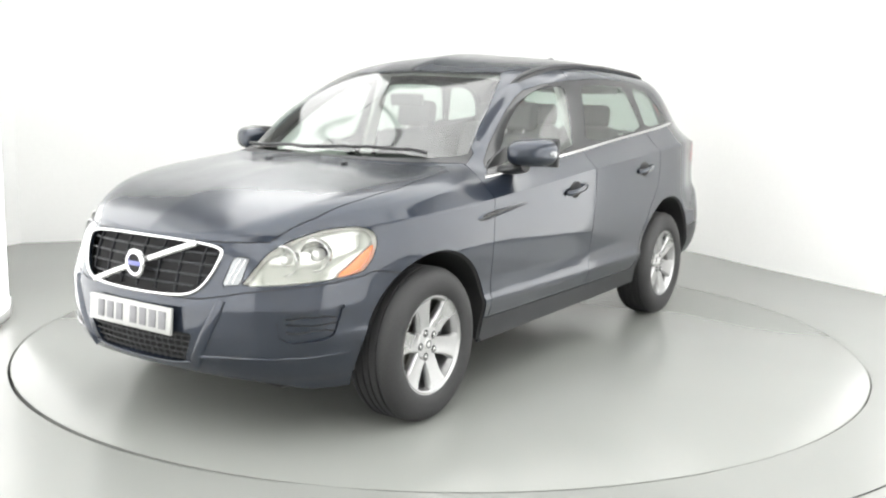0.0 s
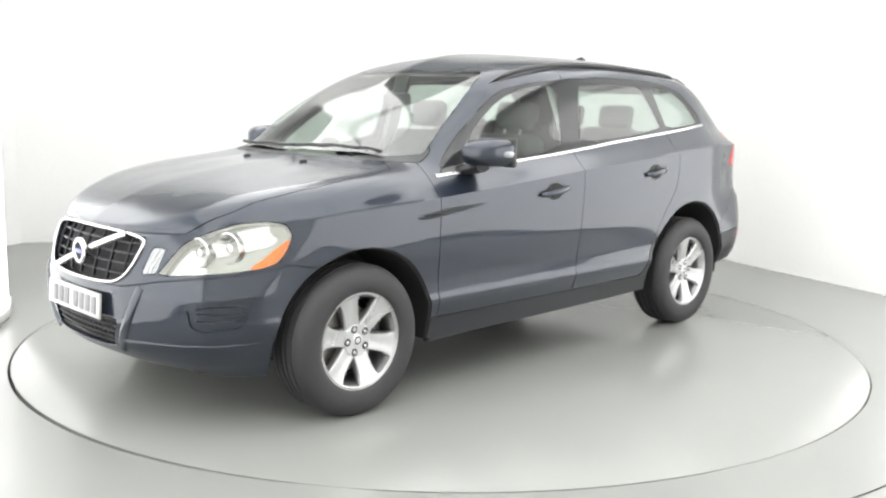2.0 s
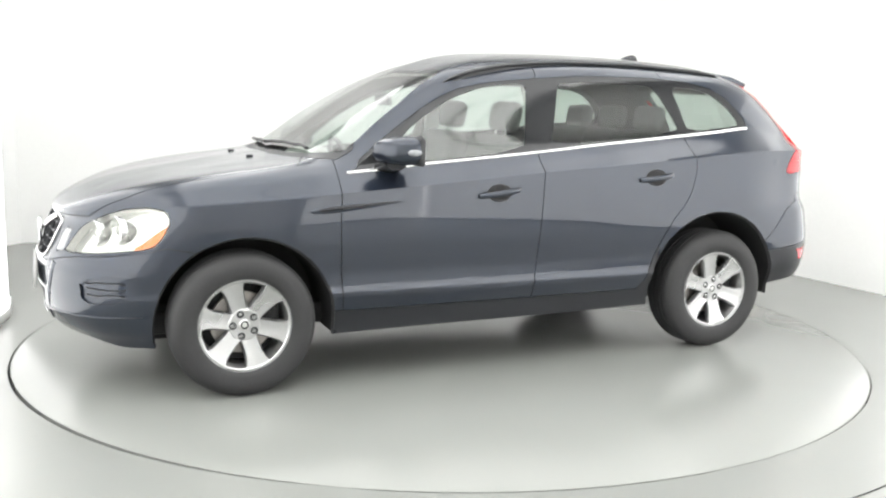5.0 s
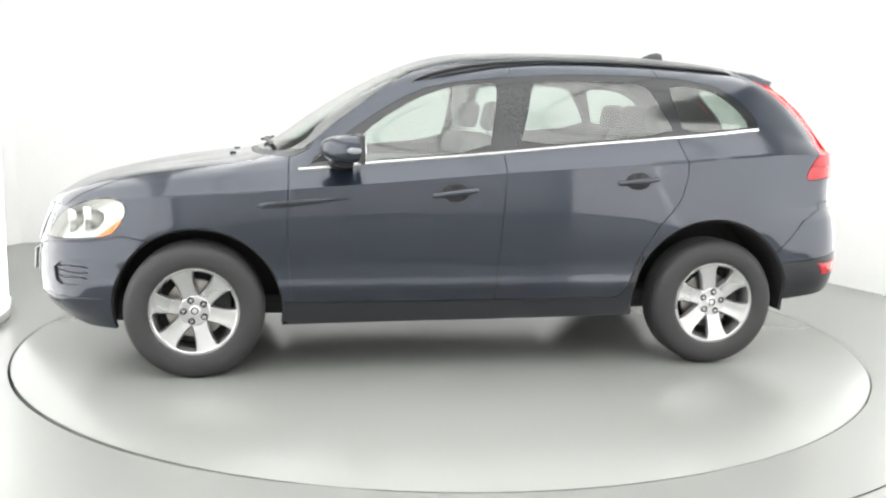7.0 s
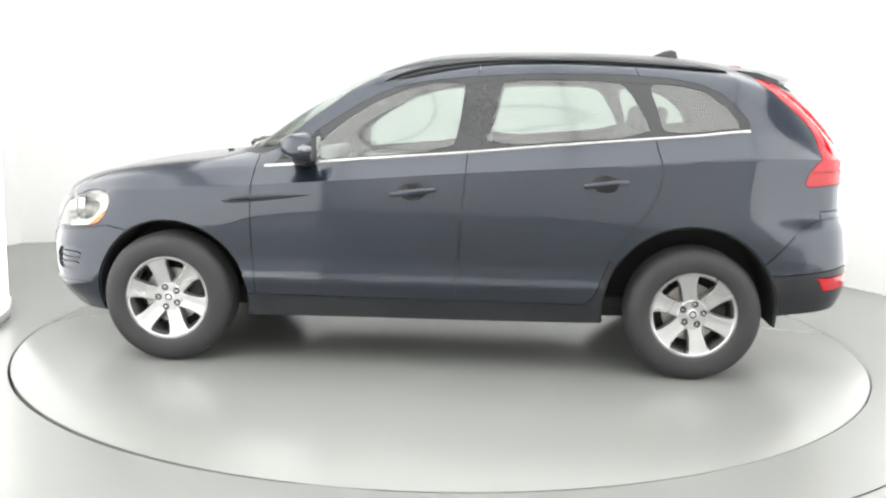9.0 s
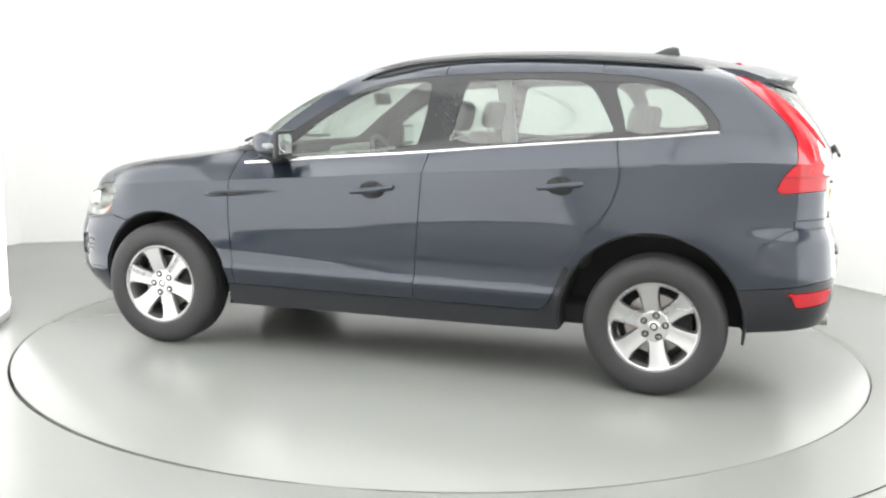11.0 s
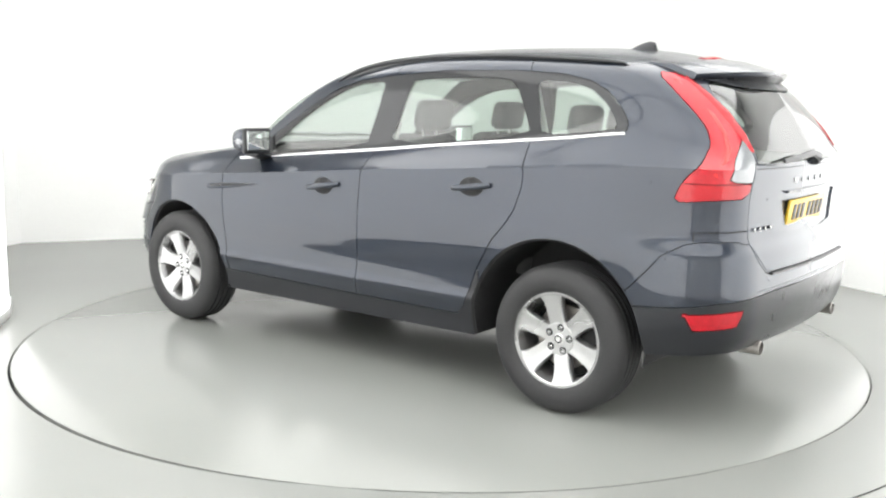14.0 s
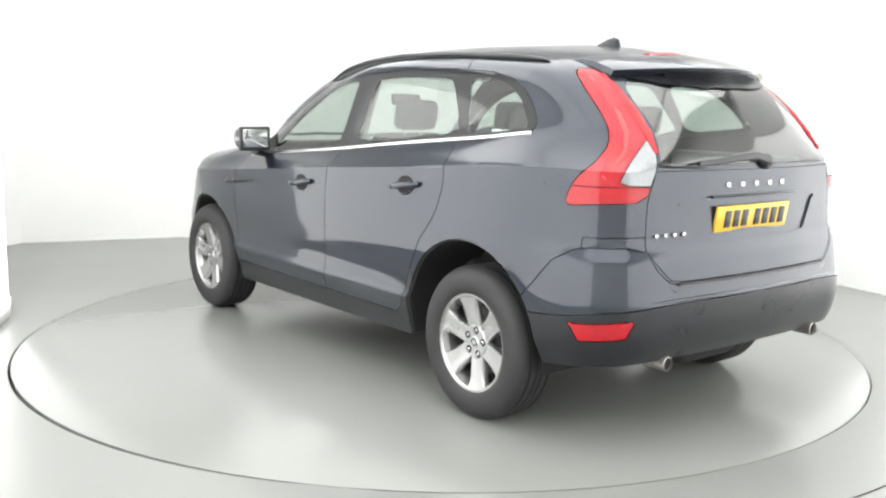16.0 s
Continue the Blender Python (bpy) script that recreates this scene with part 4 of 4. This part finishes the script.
    part("intake_lip", sweep([on_skin(a, .335 + .02 * (abs(a) / .3) ** 3, .003) for a in np.linspace(-.30, .30, 15)], oval(.004, .007, 8), (1, 0, 0)), PAINT, car, "body-coloured lip under the intake")
    for left in (True, False):
        f = not left
        sgn = 1 if left else -1
        blade = [on_skin(sgn * a, z, .002) for a, z in ((.455, .625), (.440, .58), (.415, .53), (.390, .48), (.365, .43), (.335, .375), (.305, .335))]
        part("bumper_blade", sweep(blade, lambda s: oval(.020 + .006 * s, .0045, 12), (1, .3, 0)), PAINT, car, "raised edge beside the intake")
        ridge = []
        for w in np.linspace(1.87, 1.02, 22):
            d2 = np.where(WALL_GRID[:, :, 0] > 1.5, (WALL_GRID[:, :, 0] - WALL_GRID[:, :, 1] - w) ** 2 + (WALL_GRID[:, :, 2] - .385 - .02 * (1.87 - w)) ** 2, 9)
            k = np.argsort(d2.ravel())[:4]
            ridge.append(Vector(WALL_GRID.reshape(-1, 3)[k].mean(axis=0)))
        ridge = [ridge[0]] + [(p + q + r) / 3 for p, q, r in zip(ridge, ridge[1:], ridge[2:])] + [ridge[-1]]
        part("bumper_ridge", flipped(sweep(ridge, lambda s: oval(.006, .007 * (1 - s) + .002, 8)), left), PAINT, car, "raised ridge low on the bumper")
        shell = part("headlight", sunk("headlight", .045, f, grow=.004), LAMP_SHELL, car, "clear headlight with chrome bowls and an amber corner")
        part("side_shell", sunk("indicator_lens", .030, f, grow=.003), AMBER, shell, "amber indicator")
        lens = part("lens", join(sunk("headlight", 0, f), sunk("indicator_lens", 0, f)), LENS, shell, "clear lens")
        lens.visible_shadow = False
        for x, a, z, r in ((2.015, .615, .775, .058), (1.925, .700, .795, .062)):
            bowl = lathe([(.0, -.05), (r * .5, -.042), (r * .85, -.015), (r, .012), (r * 1.08, .010), (r * 1.05, -.02)], 32, Matrix.Translation((x, a, z)) @ pose(0, 0, 0, 0, 0, -75))
            bowl = part("reflector_bowl", flipped(bowl, left), CHROME, shell, "chrome reflector bowl")
            part("bulb_shield", flipped(lathe([(0, .01), (r * .30, .004), (r * .42, -.02), (r * .40, -.04)], 20, Matrix.Translation((x, a, z)) @ pose(0, 0, 0, 0, 0, -75)), left), SATIN, shell)
        wall = panel_bm(SKIN_V, SKIN_F, PANEL_MASK["headlight"] | PANEL_MASK["indicator_lens"], flip=f, gap=.003, flange=.05)
        rimfaces = [p for p in wall.faces if not any(e.is_boundary for e in p.edges)]
        bmesh.ops.delete(wall, geom=rimfaces, context="FACES")
        part("bezel", wall, SATIN, shell, "silver bezel round the lens")
        part("day_light", panel_bm(SKIN_V, SKIN_F, PANEL_MASK["drl"], flip=f), CLEAR_WHITE, car, "upright clear white position light")
        for k in range(2):
            part("lens_rib", sweep([on_skin(sgn * (.463 + .020 * k + .03 * s), .690 + .092 * s, .0015) for s in (0, .25, .5, .75, 1)], oval(.0025, .002, 6), (1, 0, 0)), SATIN, car, "grey rib on the position light")
        fog = part("fog_vent", sunk("fog", .012, f, grow=.01), PAINT, car, "body-coloured vent insert in the bumper")
        for k in range(3):
            z = .500 + .028 * k
            path = []
            for w in np.linspace(1.40, 1.13, 7):
                g = WALL_GRID
                d = (g[:, :, 0] - g[:, :, 1] - w) ** 2 + (g[:, :, 2] - z) ** 2
                d = np.where(g[:, :, 0] > 1.6, d, 9)
                path.append(Vector(g.reshape(-1, 3)[int(np.argmin(d))]) - Vector((.008, .010, 0)))
            part("vent_fin", flipped(sweep(path, oval(.008, .0035, 8)), left), CLAD, fog, "dark vent slot")
    # wipers
    for a0, a1, x0, x1 in ((.58, -.10, 1.02, 1.075), (-.05, -.60, 1.085, 1.03)):
        pts = []
        for s in np.linspace(0, 1, 9):
            a, x = a0 + (a1 - a0) * s, x0 + (x1 - x0) * s - .02
            i = int(np.argmin(np.hypot(TOP_GRID[:, :, 0] - x, TOP_GRID[:, :, 1] - abs(a)).ravel()))
            pts.append((x, a, TOP_GRID.reshape(-1, 3)[i][2] + .022))
        part("wiper", sweep(pts, oval(.012, .009, 8)), BLACK, car, "black windscreen wiper")
    for a in (.25, -.25):
        i = int(np.argmin(np.hypot(TOP_GRID[:, :, 0] - 1.22, TOP_GRID[:, :, 1] - abs(a)).ravel()))
        z = TOP_GRID.reshape(-1, 3)[i][2]
        part("washer_jet", box((.035, .022, .012), pose(1.22, a, z + .004), .004), BLACK, car, "black washer jet")


front()


# ---- flanks ----
def flank():
    for left in (True, False):
        doors = (front_doors[0 if left else 1], rear_doors[0 if left else 1])
        xs = np.linspace(.868, -1.632, 60)
        path = [(x, side_y(x, float(belt_z(x)) - .004) + .003, float(belt_z(x)) - .004) for x in xs]
        part("waist_strip", flipped(sweep(path, lambda s: oval(.006, .0085, 8)), left), CHROME, car, "bright chrome strip under the windows")
        for d, x0, x1, z0, z1 in ((doors[0], -.040, .190, .968, .938), (doors[1], -1.015, -.800, 1.030, 1.004)):
            xm, zm = (x0 + x1) / 2, (z0 + z1) / 2
            y = side_y(xm, zm)
            # flat dark disc on the door, painting the shade of the handle's hollow
            cup = [(xm + .072 * math.cos(w), zm + .047 * math.sin(w)) for w in np.linspace(0, 2 * math.pi, 29)[:-1]]
            bm = bmesh.new()
            mid = bm.verts.new((xm, y + .0035, zm))
            ring = [bm.verts.new((a, side_y(a, b) - .001, b)) for a, b in cup]
            inner = [bm.verts.new((xm + (a - xm) * .9, side_y(a, b) + .0035, zm + (b - zm) * .9)) for a, b in cup]
            for i in range(28):
                j = (i + 1) % 28
                bm.faces.new((ring[i], ring[j], inner[j], inner[i]))
                bm.faces.new((inner[i], inner[j], mid))
            bmesh.ops.recalc_face_normals(bm, faces=bm.faces[:])
            h = part("handle_shade", flipped(bm, left), UNDER, d, "dark disc painted as the shade behind the handle")
            pts = []
            for s in np.linspace(0, 1, 13):
                x, z = x0 + (x1 - x0) * s, z0 + (z1 - z0) * s
                pts.append((x, side_y(x, z) + .006 + .026 * math.sin(math.pi * s) ** .5, z))
            part("door_handle", flipped(sweep(pts, lambda s: oval(.010, .013 + .003 * math.sin(math.pi * s), 10)), left), PAINT, d, "body-coloured pull handle")
        # spear on the wing and door
        pts = [(x, side_y(x, z) - .003, z) for x, z in zip(np.linspace(1.09, .45, 16), np.linspace(.880, .934, 16))]
        part("wing_spear", flipped(sweep(pts, lambda s: oval(.001 + .011 * math.sin(math.pi * s ** .45) * (1 - .5 * s), .001 + .017 * math.sin(math.pi * s ** .45), 10)), left), PAINT, car, "raised spear along the wing")
        # dark strip proud of the flank, its colour standing for the crease's shade
        pts = [(x, side_y(x, z) + .003, z + .002) for x, z in zip(np.linspace(1.05, .62, 14), np.linspace(.886, .922, 14))]
        part("spear_shade", flipped(sweep(pts, lambda s: oval(.001 + .0085 * math.sin(math.pi * s ** .5), .001 + .009 * math.sin(math.pi * s ** .5), 8)), left), CLAD, car, "dark strip painted as the crease's shade on the spear")
        # mirror
        foot = part("door_mirror", flipped(mirror_bm(), left), PAINT, car, "body-coloured door mirror")
        part("mirror_glass", flipped(box((.006, .165, .105), pose(.552, .966, 1.176, 0, 0, 4), .003), left), MIRROR, foot, "mirror glass")
        part("mirror_rim", flipped(box((.03, .205, .142), pose(.568, .966, 1.173, 0, 0, 4), .012, 3), left), BLACK, foot, "black rim round the glass")
        lens = lathe([(0, .012), (.018, .009), (.026, .0), (.026, -.02)], 16)
        lens.transform(Matrix.Translation((.600, 1.062, 1.168)) @ Matrix.Diagonal((1.5, 1, .75, 1)))
        part("mirror_indicator", flipped(lens, left), CLEAR_WHITE, foot, "clear white indicator lens")
        arm = sweep([(.66, .79, 1.085), (.655, .83, 1.082), (.65, .88, 1.09), (.645, .93, 1.105)], lambda s: oval(.065 - .01 * s, .020 + .01 * s, 12))
        part("mirror_arm", flipped(arm, left), BLACK, foot, "black mirror foot")
        part("mirror_sail", flipped(prism([(.83, 1.072), (.72, 1.155), (.61, 1.20), (.61, 1.098)], .012, pose(0, .800, 0)), left), BLACK, foot, "black corner plate")
        # roof rail
        rz = spline([-1.56, -1.53, -1.41, -1.11, -.81, -.51, -.21, 0, .18, .27, .30], [1.575, 1.597, 1.612, 1.630, 1.641, 1.641, 1.625, 1.597, 1.552, 1.512, 1.490])
        path = [(x, .600 + .02 * math.cos(x * 1.2 + .7), float(rz(x))) for x in np.linspace(.27, -1.56, 46)]
        part("roof_rail", flipped(sweep(path, lambda s: oval(.014 * min(1, .25 + 9 * s, .25 + 9 * (1 - s)), .013 * min(1, .25 + 9 * s, .25 + 9 * (1 - s)), 10)), left), BLACK, car, "black raised roof rail")
        path = [(x, .598 + .02 * math.cos(x * 1.2 + .7), float(rz(x)) - .022) for x in np.linspace(.22, -1.52, 46)]
        part("rail_foot", flipped(sweep(path, lambda s: oval(.009, .022 * min(1, .3 + 6 * s, .3 + 6 * (1 - s)), 10)), left), BLACK, car, "black foot of the roof rail")
        # door pillars' seam covers and rubber
        part("inner_panel", flipped(box((1.68, .04, .62), pose(.02, .80, .74), .015), left), INNER, car, "grey inner door panel")


def mirror_bm():
    bm = bmesh.new()
    bmesh.ops.create_icosphere(bm, subdivisions=4, radius=1)
    for v in bm.verts:
        x, y, z = v.co
        k = (abs(x) ** 3.2 + abs(y) ** 3.2 + abs(z) ** 3.2) ** (-1 / 3.2)
        x, y, z = x * k, y * k, z * k
        t = (x + 1) / 2                                   # 0 at the glass, 1 at the front
        s = 1 - .30 * t ** 2.2
        v.co = Vector((.655 + .095 * x - .03 * y, .968 + .108 * y * s - .012 * t, 1.172 + .073 * z * s + .004 * y))
    return bm


flank()


# ---- the tail ----
def tail():
    rec = part("plate_recess", sunk("recess", .009, both=True, grow=.006), PAINT, tailgate)
    b = skin_at(0, .95, True)
    number_plate(tailgate, pose(b + .006, 0, .952, 0, 8, 180), PLATE_YELLOW, INK, "yellow rear number plate with black bars")
    for left in (True, False):
        pts = []
        for w, z in ((-1.16, 1.530), (-1.25, 1.455), (-1.335, 1.375), (-1.385, 1.30), (-1.385, 1.235), (-1.32, 1.175), (-1.24, 1.13)):
            g = np.concatenate([WALL_GRID, TOP_GRID[1:]]).reshape(-1, 3)
            d2 = np.where(g[:, 0] < -1.5, (g[:, 0] + g[:, 1] - w) ** 2 + (g[:, 2] - z) ** 2, 9)
            p = g[np.argsort(d2)[:4]].mean(axis=0)
            pts.append(Vector(p))
        pts = [pts[0]] + [(a + b * 2 + c) / 4 for a, b, c in zip(pts, pts[1:], pts[2:])] + [pts[-1]]
        # inner lens edge; its backlit darkness is put into the deep red
        edge = []
        for w, z in ((-1.235, 1.545), (-1.31, 1.475), (-1.42, 1.385), (-1.50, 1.30), (-1.535, 1.23)):
            d2 = np.where(g[:, 0] < -1.5, (g[:, 0] + g[:, 1] - w) ** 2 + (g[:, 2] - z) ** 2, 9)
            edge.append(Vector(g[np.argsort(d2)[:4]].mean(axis=0)))
        edge = [edge[0]] + [(a + b * 2 + c) / 4 for a, b, c in zip(edge, edge[1:], edge[2:])] + [edge[-1]]
        part("lens_edge_shade", flipped(sweep(edge, lambda s: oval(.010 + .014 * math.sin(math.pi * s), .006 + .010 * math.sin(math.pi * s), 10), (-1, .6, .3)), left), RED_DEEP, car, "red inner edge of the tail light, coloured dark as if backlit")
        rim = [Vector(p) for p in ((-1.90, .90, .775), (-1.969, .862, .836), (-2.037, .815, .856), (-2.11, .74, .852), (-2.158, .674, .812), (-2.189, .616, .742), (-2.207, .537, .692), (-2.215, .44, .684))]
        part("bumper_shoulder", flipped(sweep(rim, lambda s: oval(.014, .003 + .006 * math.sin(math.pi * s), 10), (-1, .6, .5)), left), PAINT, car, "raised shoulder of the rear bumper")
        # brighter red strip, painting the glow along the lens's middle
        part("lens_glow_strip", flipped(sweep(pts, lambda s: oval(.012, .004, 8), (-1, .6, .3)), left), RED_BRIGHT, car, "bright red strip painted as the tail light's brighter middle")
    # spoiler
    bm = bmesh.new()
    rows = []
    n = 25
    for y in np.linspace(-.535, .535, n):
        e = abs(y) / .535
        xe = -2.010 + .62 * y * y
        ze = 1.584 - .08 * y * y
        x0 = -1.66 + .06 * e ** 3
        i = int(np.argmin(np.hypot(TOP_GRID[:, :, 0] - x0, TOP_GRID[:, :, 1] - abs(y)).ravel()))
        z0 = TOP_GRID.reshape(-1, 3)[i][2] + .003
        xm = (x0 + xe) / 2
        rows.append([bm.verts.new(p) for p in ((x0, y, z0), (xm, y, z0 * .5 + ze * .5 + .012), (xe + .02, y, ze + .004), (xe, y, ze - .006), (xe + .012, y, ze - .026), (xe + .10, y, ze - .052), (x0 - .03, y, z0 - .045))])
    for p, q in zip(rows, rows[1:]):
        for i in range(7):
            bm.faces.new((p[i], p[(i + 1) % 7], q[(i + 1) % 7], q[i]))
    bm.faces.new(rows[0]), bm.faces.new(rows[-1])
    bmesh.ops.recalc_face_normals(bm, faces=bm.faces[:])
    sp = part("roof_spoiler", bm, PAINT, tailgate, "body-coloured roof spoiler", 50)
    under = []
    bm = bmesh.new()
    for y in np.linspace(-.50, .50, 21):
        xe, ze = -2.010 + .62 * y * y, 1.584 - .08 * y * y
        zb = 1.497 + .035 * (abs(y) / .5) ** 4
        mid, low = on_skin(y, zb + .035, .016, True), on_skin(y, zb, .012, True)
        under.append([bm.verts.new(p) for p in ((xe + .012, y, ze - .022), mid, low, (low.x + .03, y, zb - .004), (xe + .10, y, ze - .05))])
    for p, q in zip(under, under[1:]):
        for i in range(5):
            bm.faces.new((p[i], p[(i + 1) % 5], q[(i + 1) % 5], q[i]))
    bm.faces.new(under[0]), bm.faces.new(under[-1])
    bmesh.ops.recalc_face_normals(bm, faces=bm.faces[:])
    part("spoiler_underside", bm, CLAD, sp, "black underside")
    lamp = []
    for y in np.linspace(-.17, .17, 9):
        i = int(np.argmin(np.hypot(TOP_GRID[:, :, 0] + 1.66, TOP_GRID[:, :, 1] - abs(y)).ravel()))
        lamp.append((-1.695, y, TOP_GRID.reshape(-1, 3)[i][2] - .002))
    part("brake_light", sweep(lamp, oval(.020, .008, 10)), RED_DEEP, sp, "red high brake light")
    # antenna fin
    bm = bmesh.new()
    rows = []
    for x, w, z in ((-1.20, .010, 1.690), (-1.24, .024, 1.702), (-1.30, .030, 1.728), (-1.345, .028, 1.738), (-1.372, .024, 1.730), (-1.385, .018, 1.69)):
        rows.append([bm.verts.new((x, a * w, 1.672 + (z - 1.672) * b)) for a, b in ((-1.2, 0), (-1, .35), (-.55, .85), (0, 1), (.55, .85), (1, .35), (1.2, 0))])
    for p, q in zip(rows, rows[1:]):
        for i in range(6):
            bm.faces.new((p[i], p[i + 1], q[i + 1], q[i]))
    bm.faces.new(rows[0]), bm.faces.new(rows[-1])
    bmesh.ops.recalc_face_normals(bm, faces=bm.faces[:])
    part("antenna_fin", bm, CLAD, car, "dark grey roof antenna fin")
    # wiper
    pts = [on_skin(a, z, .030, True) for a, z in ((-.06, 1.192), (.05, 1.215), (.18, 1.206), (.30, 1.195), (.42, 1.188))]
    w = part("rear_wiper", sweep(pts, lambda s: oval(.020 - .010 * s, .012 - .004 * s, 8), (-1, 0, .3)), BLACK, tailgate, "black rear wiper")
    part("wiper_foot", lathe([(0, .02), (.025, .015), (.032, 0), (.032, -.03)], 20, Matrix.Translation(on_skin(-.06, 1.185, .012, True)) @ pose(0, 0, 0, 0, 0, 90)), BLACK, w)
    # lettering drawn as plain bars
    for k in range(5):
        a = .19 - .0975 * k
        part("badge_mark", box((.005, .024, .020), Matrix.Translation(on_skin(a, 1.095, .003, True)), .002), CHROME, tailgate, "chrome lettering bar")
    for k in range(4):
        a = .60 - .050 * k
        part("badge_mark", box((.005, .030, .015), Matrix.Translation(on_skin(a, .905, .003, True)) @ pose(0, 0, 0, 0, 0, 12), .002), CHROME, tailgate, "chrome lettering bar")
    part("gate_handle", sweep([on_skin(a, 1.048, .006, True) for a in np.linspace(-.30, .30, 13)], oval(.006, .012, 8), (-1, 0, 0)), PAINT, tailgate, "body-coloured grip over the plate")
    # step on top of the bumper
    part("bumper_lip", sweep([on_skin(a, .650, .002, True) for a in np.linspace(-.66, .66, 25)], lambda s: oval(.0015 + .010 * math.sin(math.pi * s) ** .5, .001 + .007 * math.sin(math.pi * s), 10), (-1, 0, .4)), PAINT, car, "raised lip of the rear bumper")
    part("bumper_step", sweep([on_skin(a, .714, .004, True) for a in np.linspace(-.52, .52, 17)], oval(.006, .010, 8), (-1, 0, 0)), BLACK, car, "black gap strip above the bumper")


tail()


# ---- the cabin ----
def pad(size, m, r=.05):
    return box(size, m, r, 4)


def seat(x, y, mat=None):
    s = part("seat", pad((.52, .50, .16), pose(x + .20, y, .62, 0, -6), .06), CLOTH, car, "charcoal cloth seat")
    part("backrest", pad((.15, .48, .60), pose(x - .13, y, .94, 0, -16), .06), CLOTH, s)
    part("headrest", pad((.10, .27, .17), pose(x - .255, y, 1.335, 0, -12), .045), CLOTH, s)
    for d in (-.06, .06):
        part("headrest_post", lathe([(0, -.08), (.007, -.08), (.007, .08), (0, .08)], 10, pose(x - .225, y + d, 1.225, 78, 0, 0)), SATIN, s)
    part("seat_base", box((.44, .42, .26), pose(x + .18, y, .45), .03), INNER, s)


def cabin():
    for y in (.37, -.37):
        seat(.02, y)
    bench = part("rear_bench", pad((.50, 1.24, .17), pose(-.78, 0, .66, 0, -6), .06), CLOTH, car, "charcoal cloth rear bench")
    for y, w in ((.40, .42), (0, .34), (-.40, .42)):
        part("backrest", pad((.15, w, .58), pose(-1.10, y, .98, 0, -16), .05), CLOTH, bench)
        part("headrest", pad((.09, .25, .15), pose(-1.215, y, 1.335, 0, -10), .04), CLOTH, bench)
    dash = part("dashboard", pad((.42, 1.42, .30), pose(.86, 0, .92, 0, 8), .09), INNER, car, "grey dashboard")
    part("instrument_hood", pad((.20, .36, .09), pose(.74, -.37, 1.075, 0, 10), .035), INNER, dash)
    part("centre_console", pad((.9, .24, .36), pose(.42, 0, .60, 0, -12), .05), INNER, dash)
    ring = lathe([(.172 + .016 * math.cos(w), .016 * math.sin(w)) for w in np.linspace(0, 2 * math.pi, 13)[:-1]], 40, Matrix.Translation((.50, -.37, 1.02)) @ pose(0, 0, 0, 0, 0, 90) @ pose(0, 0, 0, 24), True)
    wheel = part("steering_wheel", ring, CLOTH, car, "dark grey steering wheel")
    part("wheel_hub", pad((.05, .20, .15), pose(.52, -.37, 1.01, 0, -24), .02), INNER, wheel)
    part("steering_column", pad((.30, .10, .10), pose(.66, -.37, .96, 0, 24), .03), INNER, wheel)
    part("headlining", sunk("roof", .030, both=True), HEADLINING, car, "pale headlining")
    part("floor_carpet", box((2.7, 1.04, .04), pose(-.25, 0, .42), .01), INNER, car, "grey cabin carpet")
    part("rear_view_mirror", pad((.03, .22, .07), pose(.38, 0, 1.42, 0, 10), .012), BLACK, car, "black rear-view mirror")
    part("parcel_shelf", box((.65, 1.2, .025), pose(-1.62, 0, 1.05), .006), INNER, car, "grey load cover behind the rear seats")
    for left in (True, False):
        part("pillar_lining", flipped(box((.10, .03, .60), pose(-.24, .715, 1.32, 20, 3), .01), left), HEADLINING, car, "pale pillar lining")
        part("luggage_side", flipped(box((.75, .05, .30), pose(-1.60, .66, 1.03), .02), left), INNER, car, "grey luggage side lining")


cabin()


# ---- what moves ----
TURN = ((0.0, -124.07), (0.5, -125.79), (1.0, -128.36), (1.5, -131.57), (2.0, -135.10), (2.5, -138.66), (3.0, -142.19), (3.5, -145.70), (4.0, -149.21), (5.25, -158.0), (6.5, -166.77), (7.0, -170.25), (7.5, -173.65),
        (8.0, -177.04), (8.5, -180.44), (9.0, -183.84), (10.25, -192.36), (11.5, -200.86), (12.0, -204.25), (12.5, -207.61), (13.0, -210.98), (13.5, -214.37), (14.0, -217.82), (14.5, -221.25), (15.0, -224.68), (15.5, -228.19), (16.0, -231.86))


def motions():
    ox, oy = .025, .0058
    rows, discs = [], []
    for t, a in TURN:
        c, s = math.cos(radians(a)), math.sin(radians(a))
        rows.append((t, pose(c * ox - s * oy, s * ox + c * oy, 0, 0, 0, a)))
        discs.append((t, pose(0, 0, 0, 0, 0, a)))
    walk(car, rows)
    walk(disc, discs)


motions()
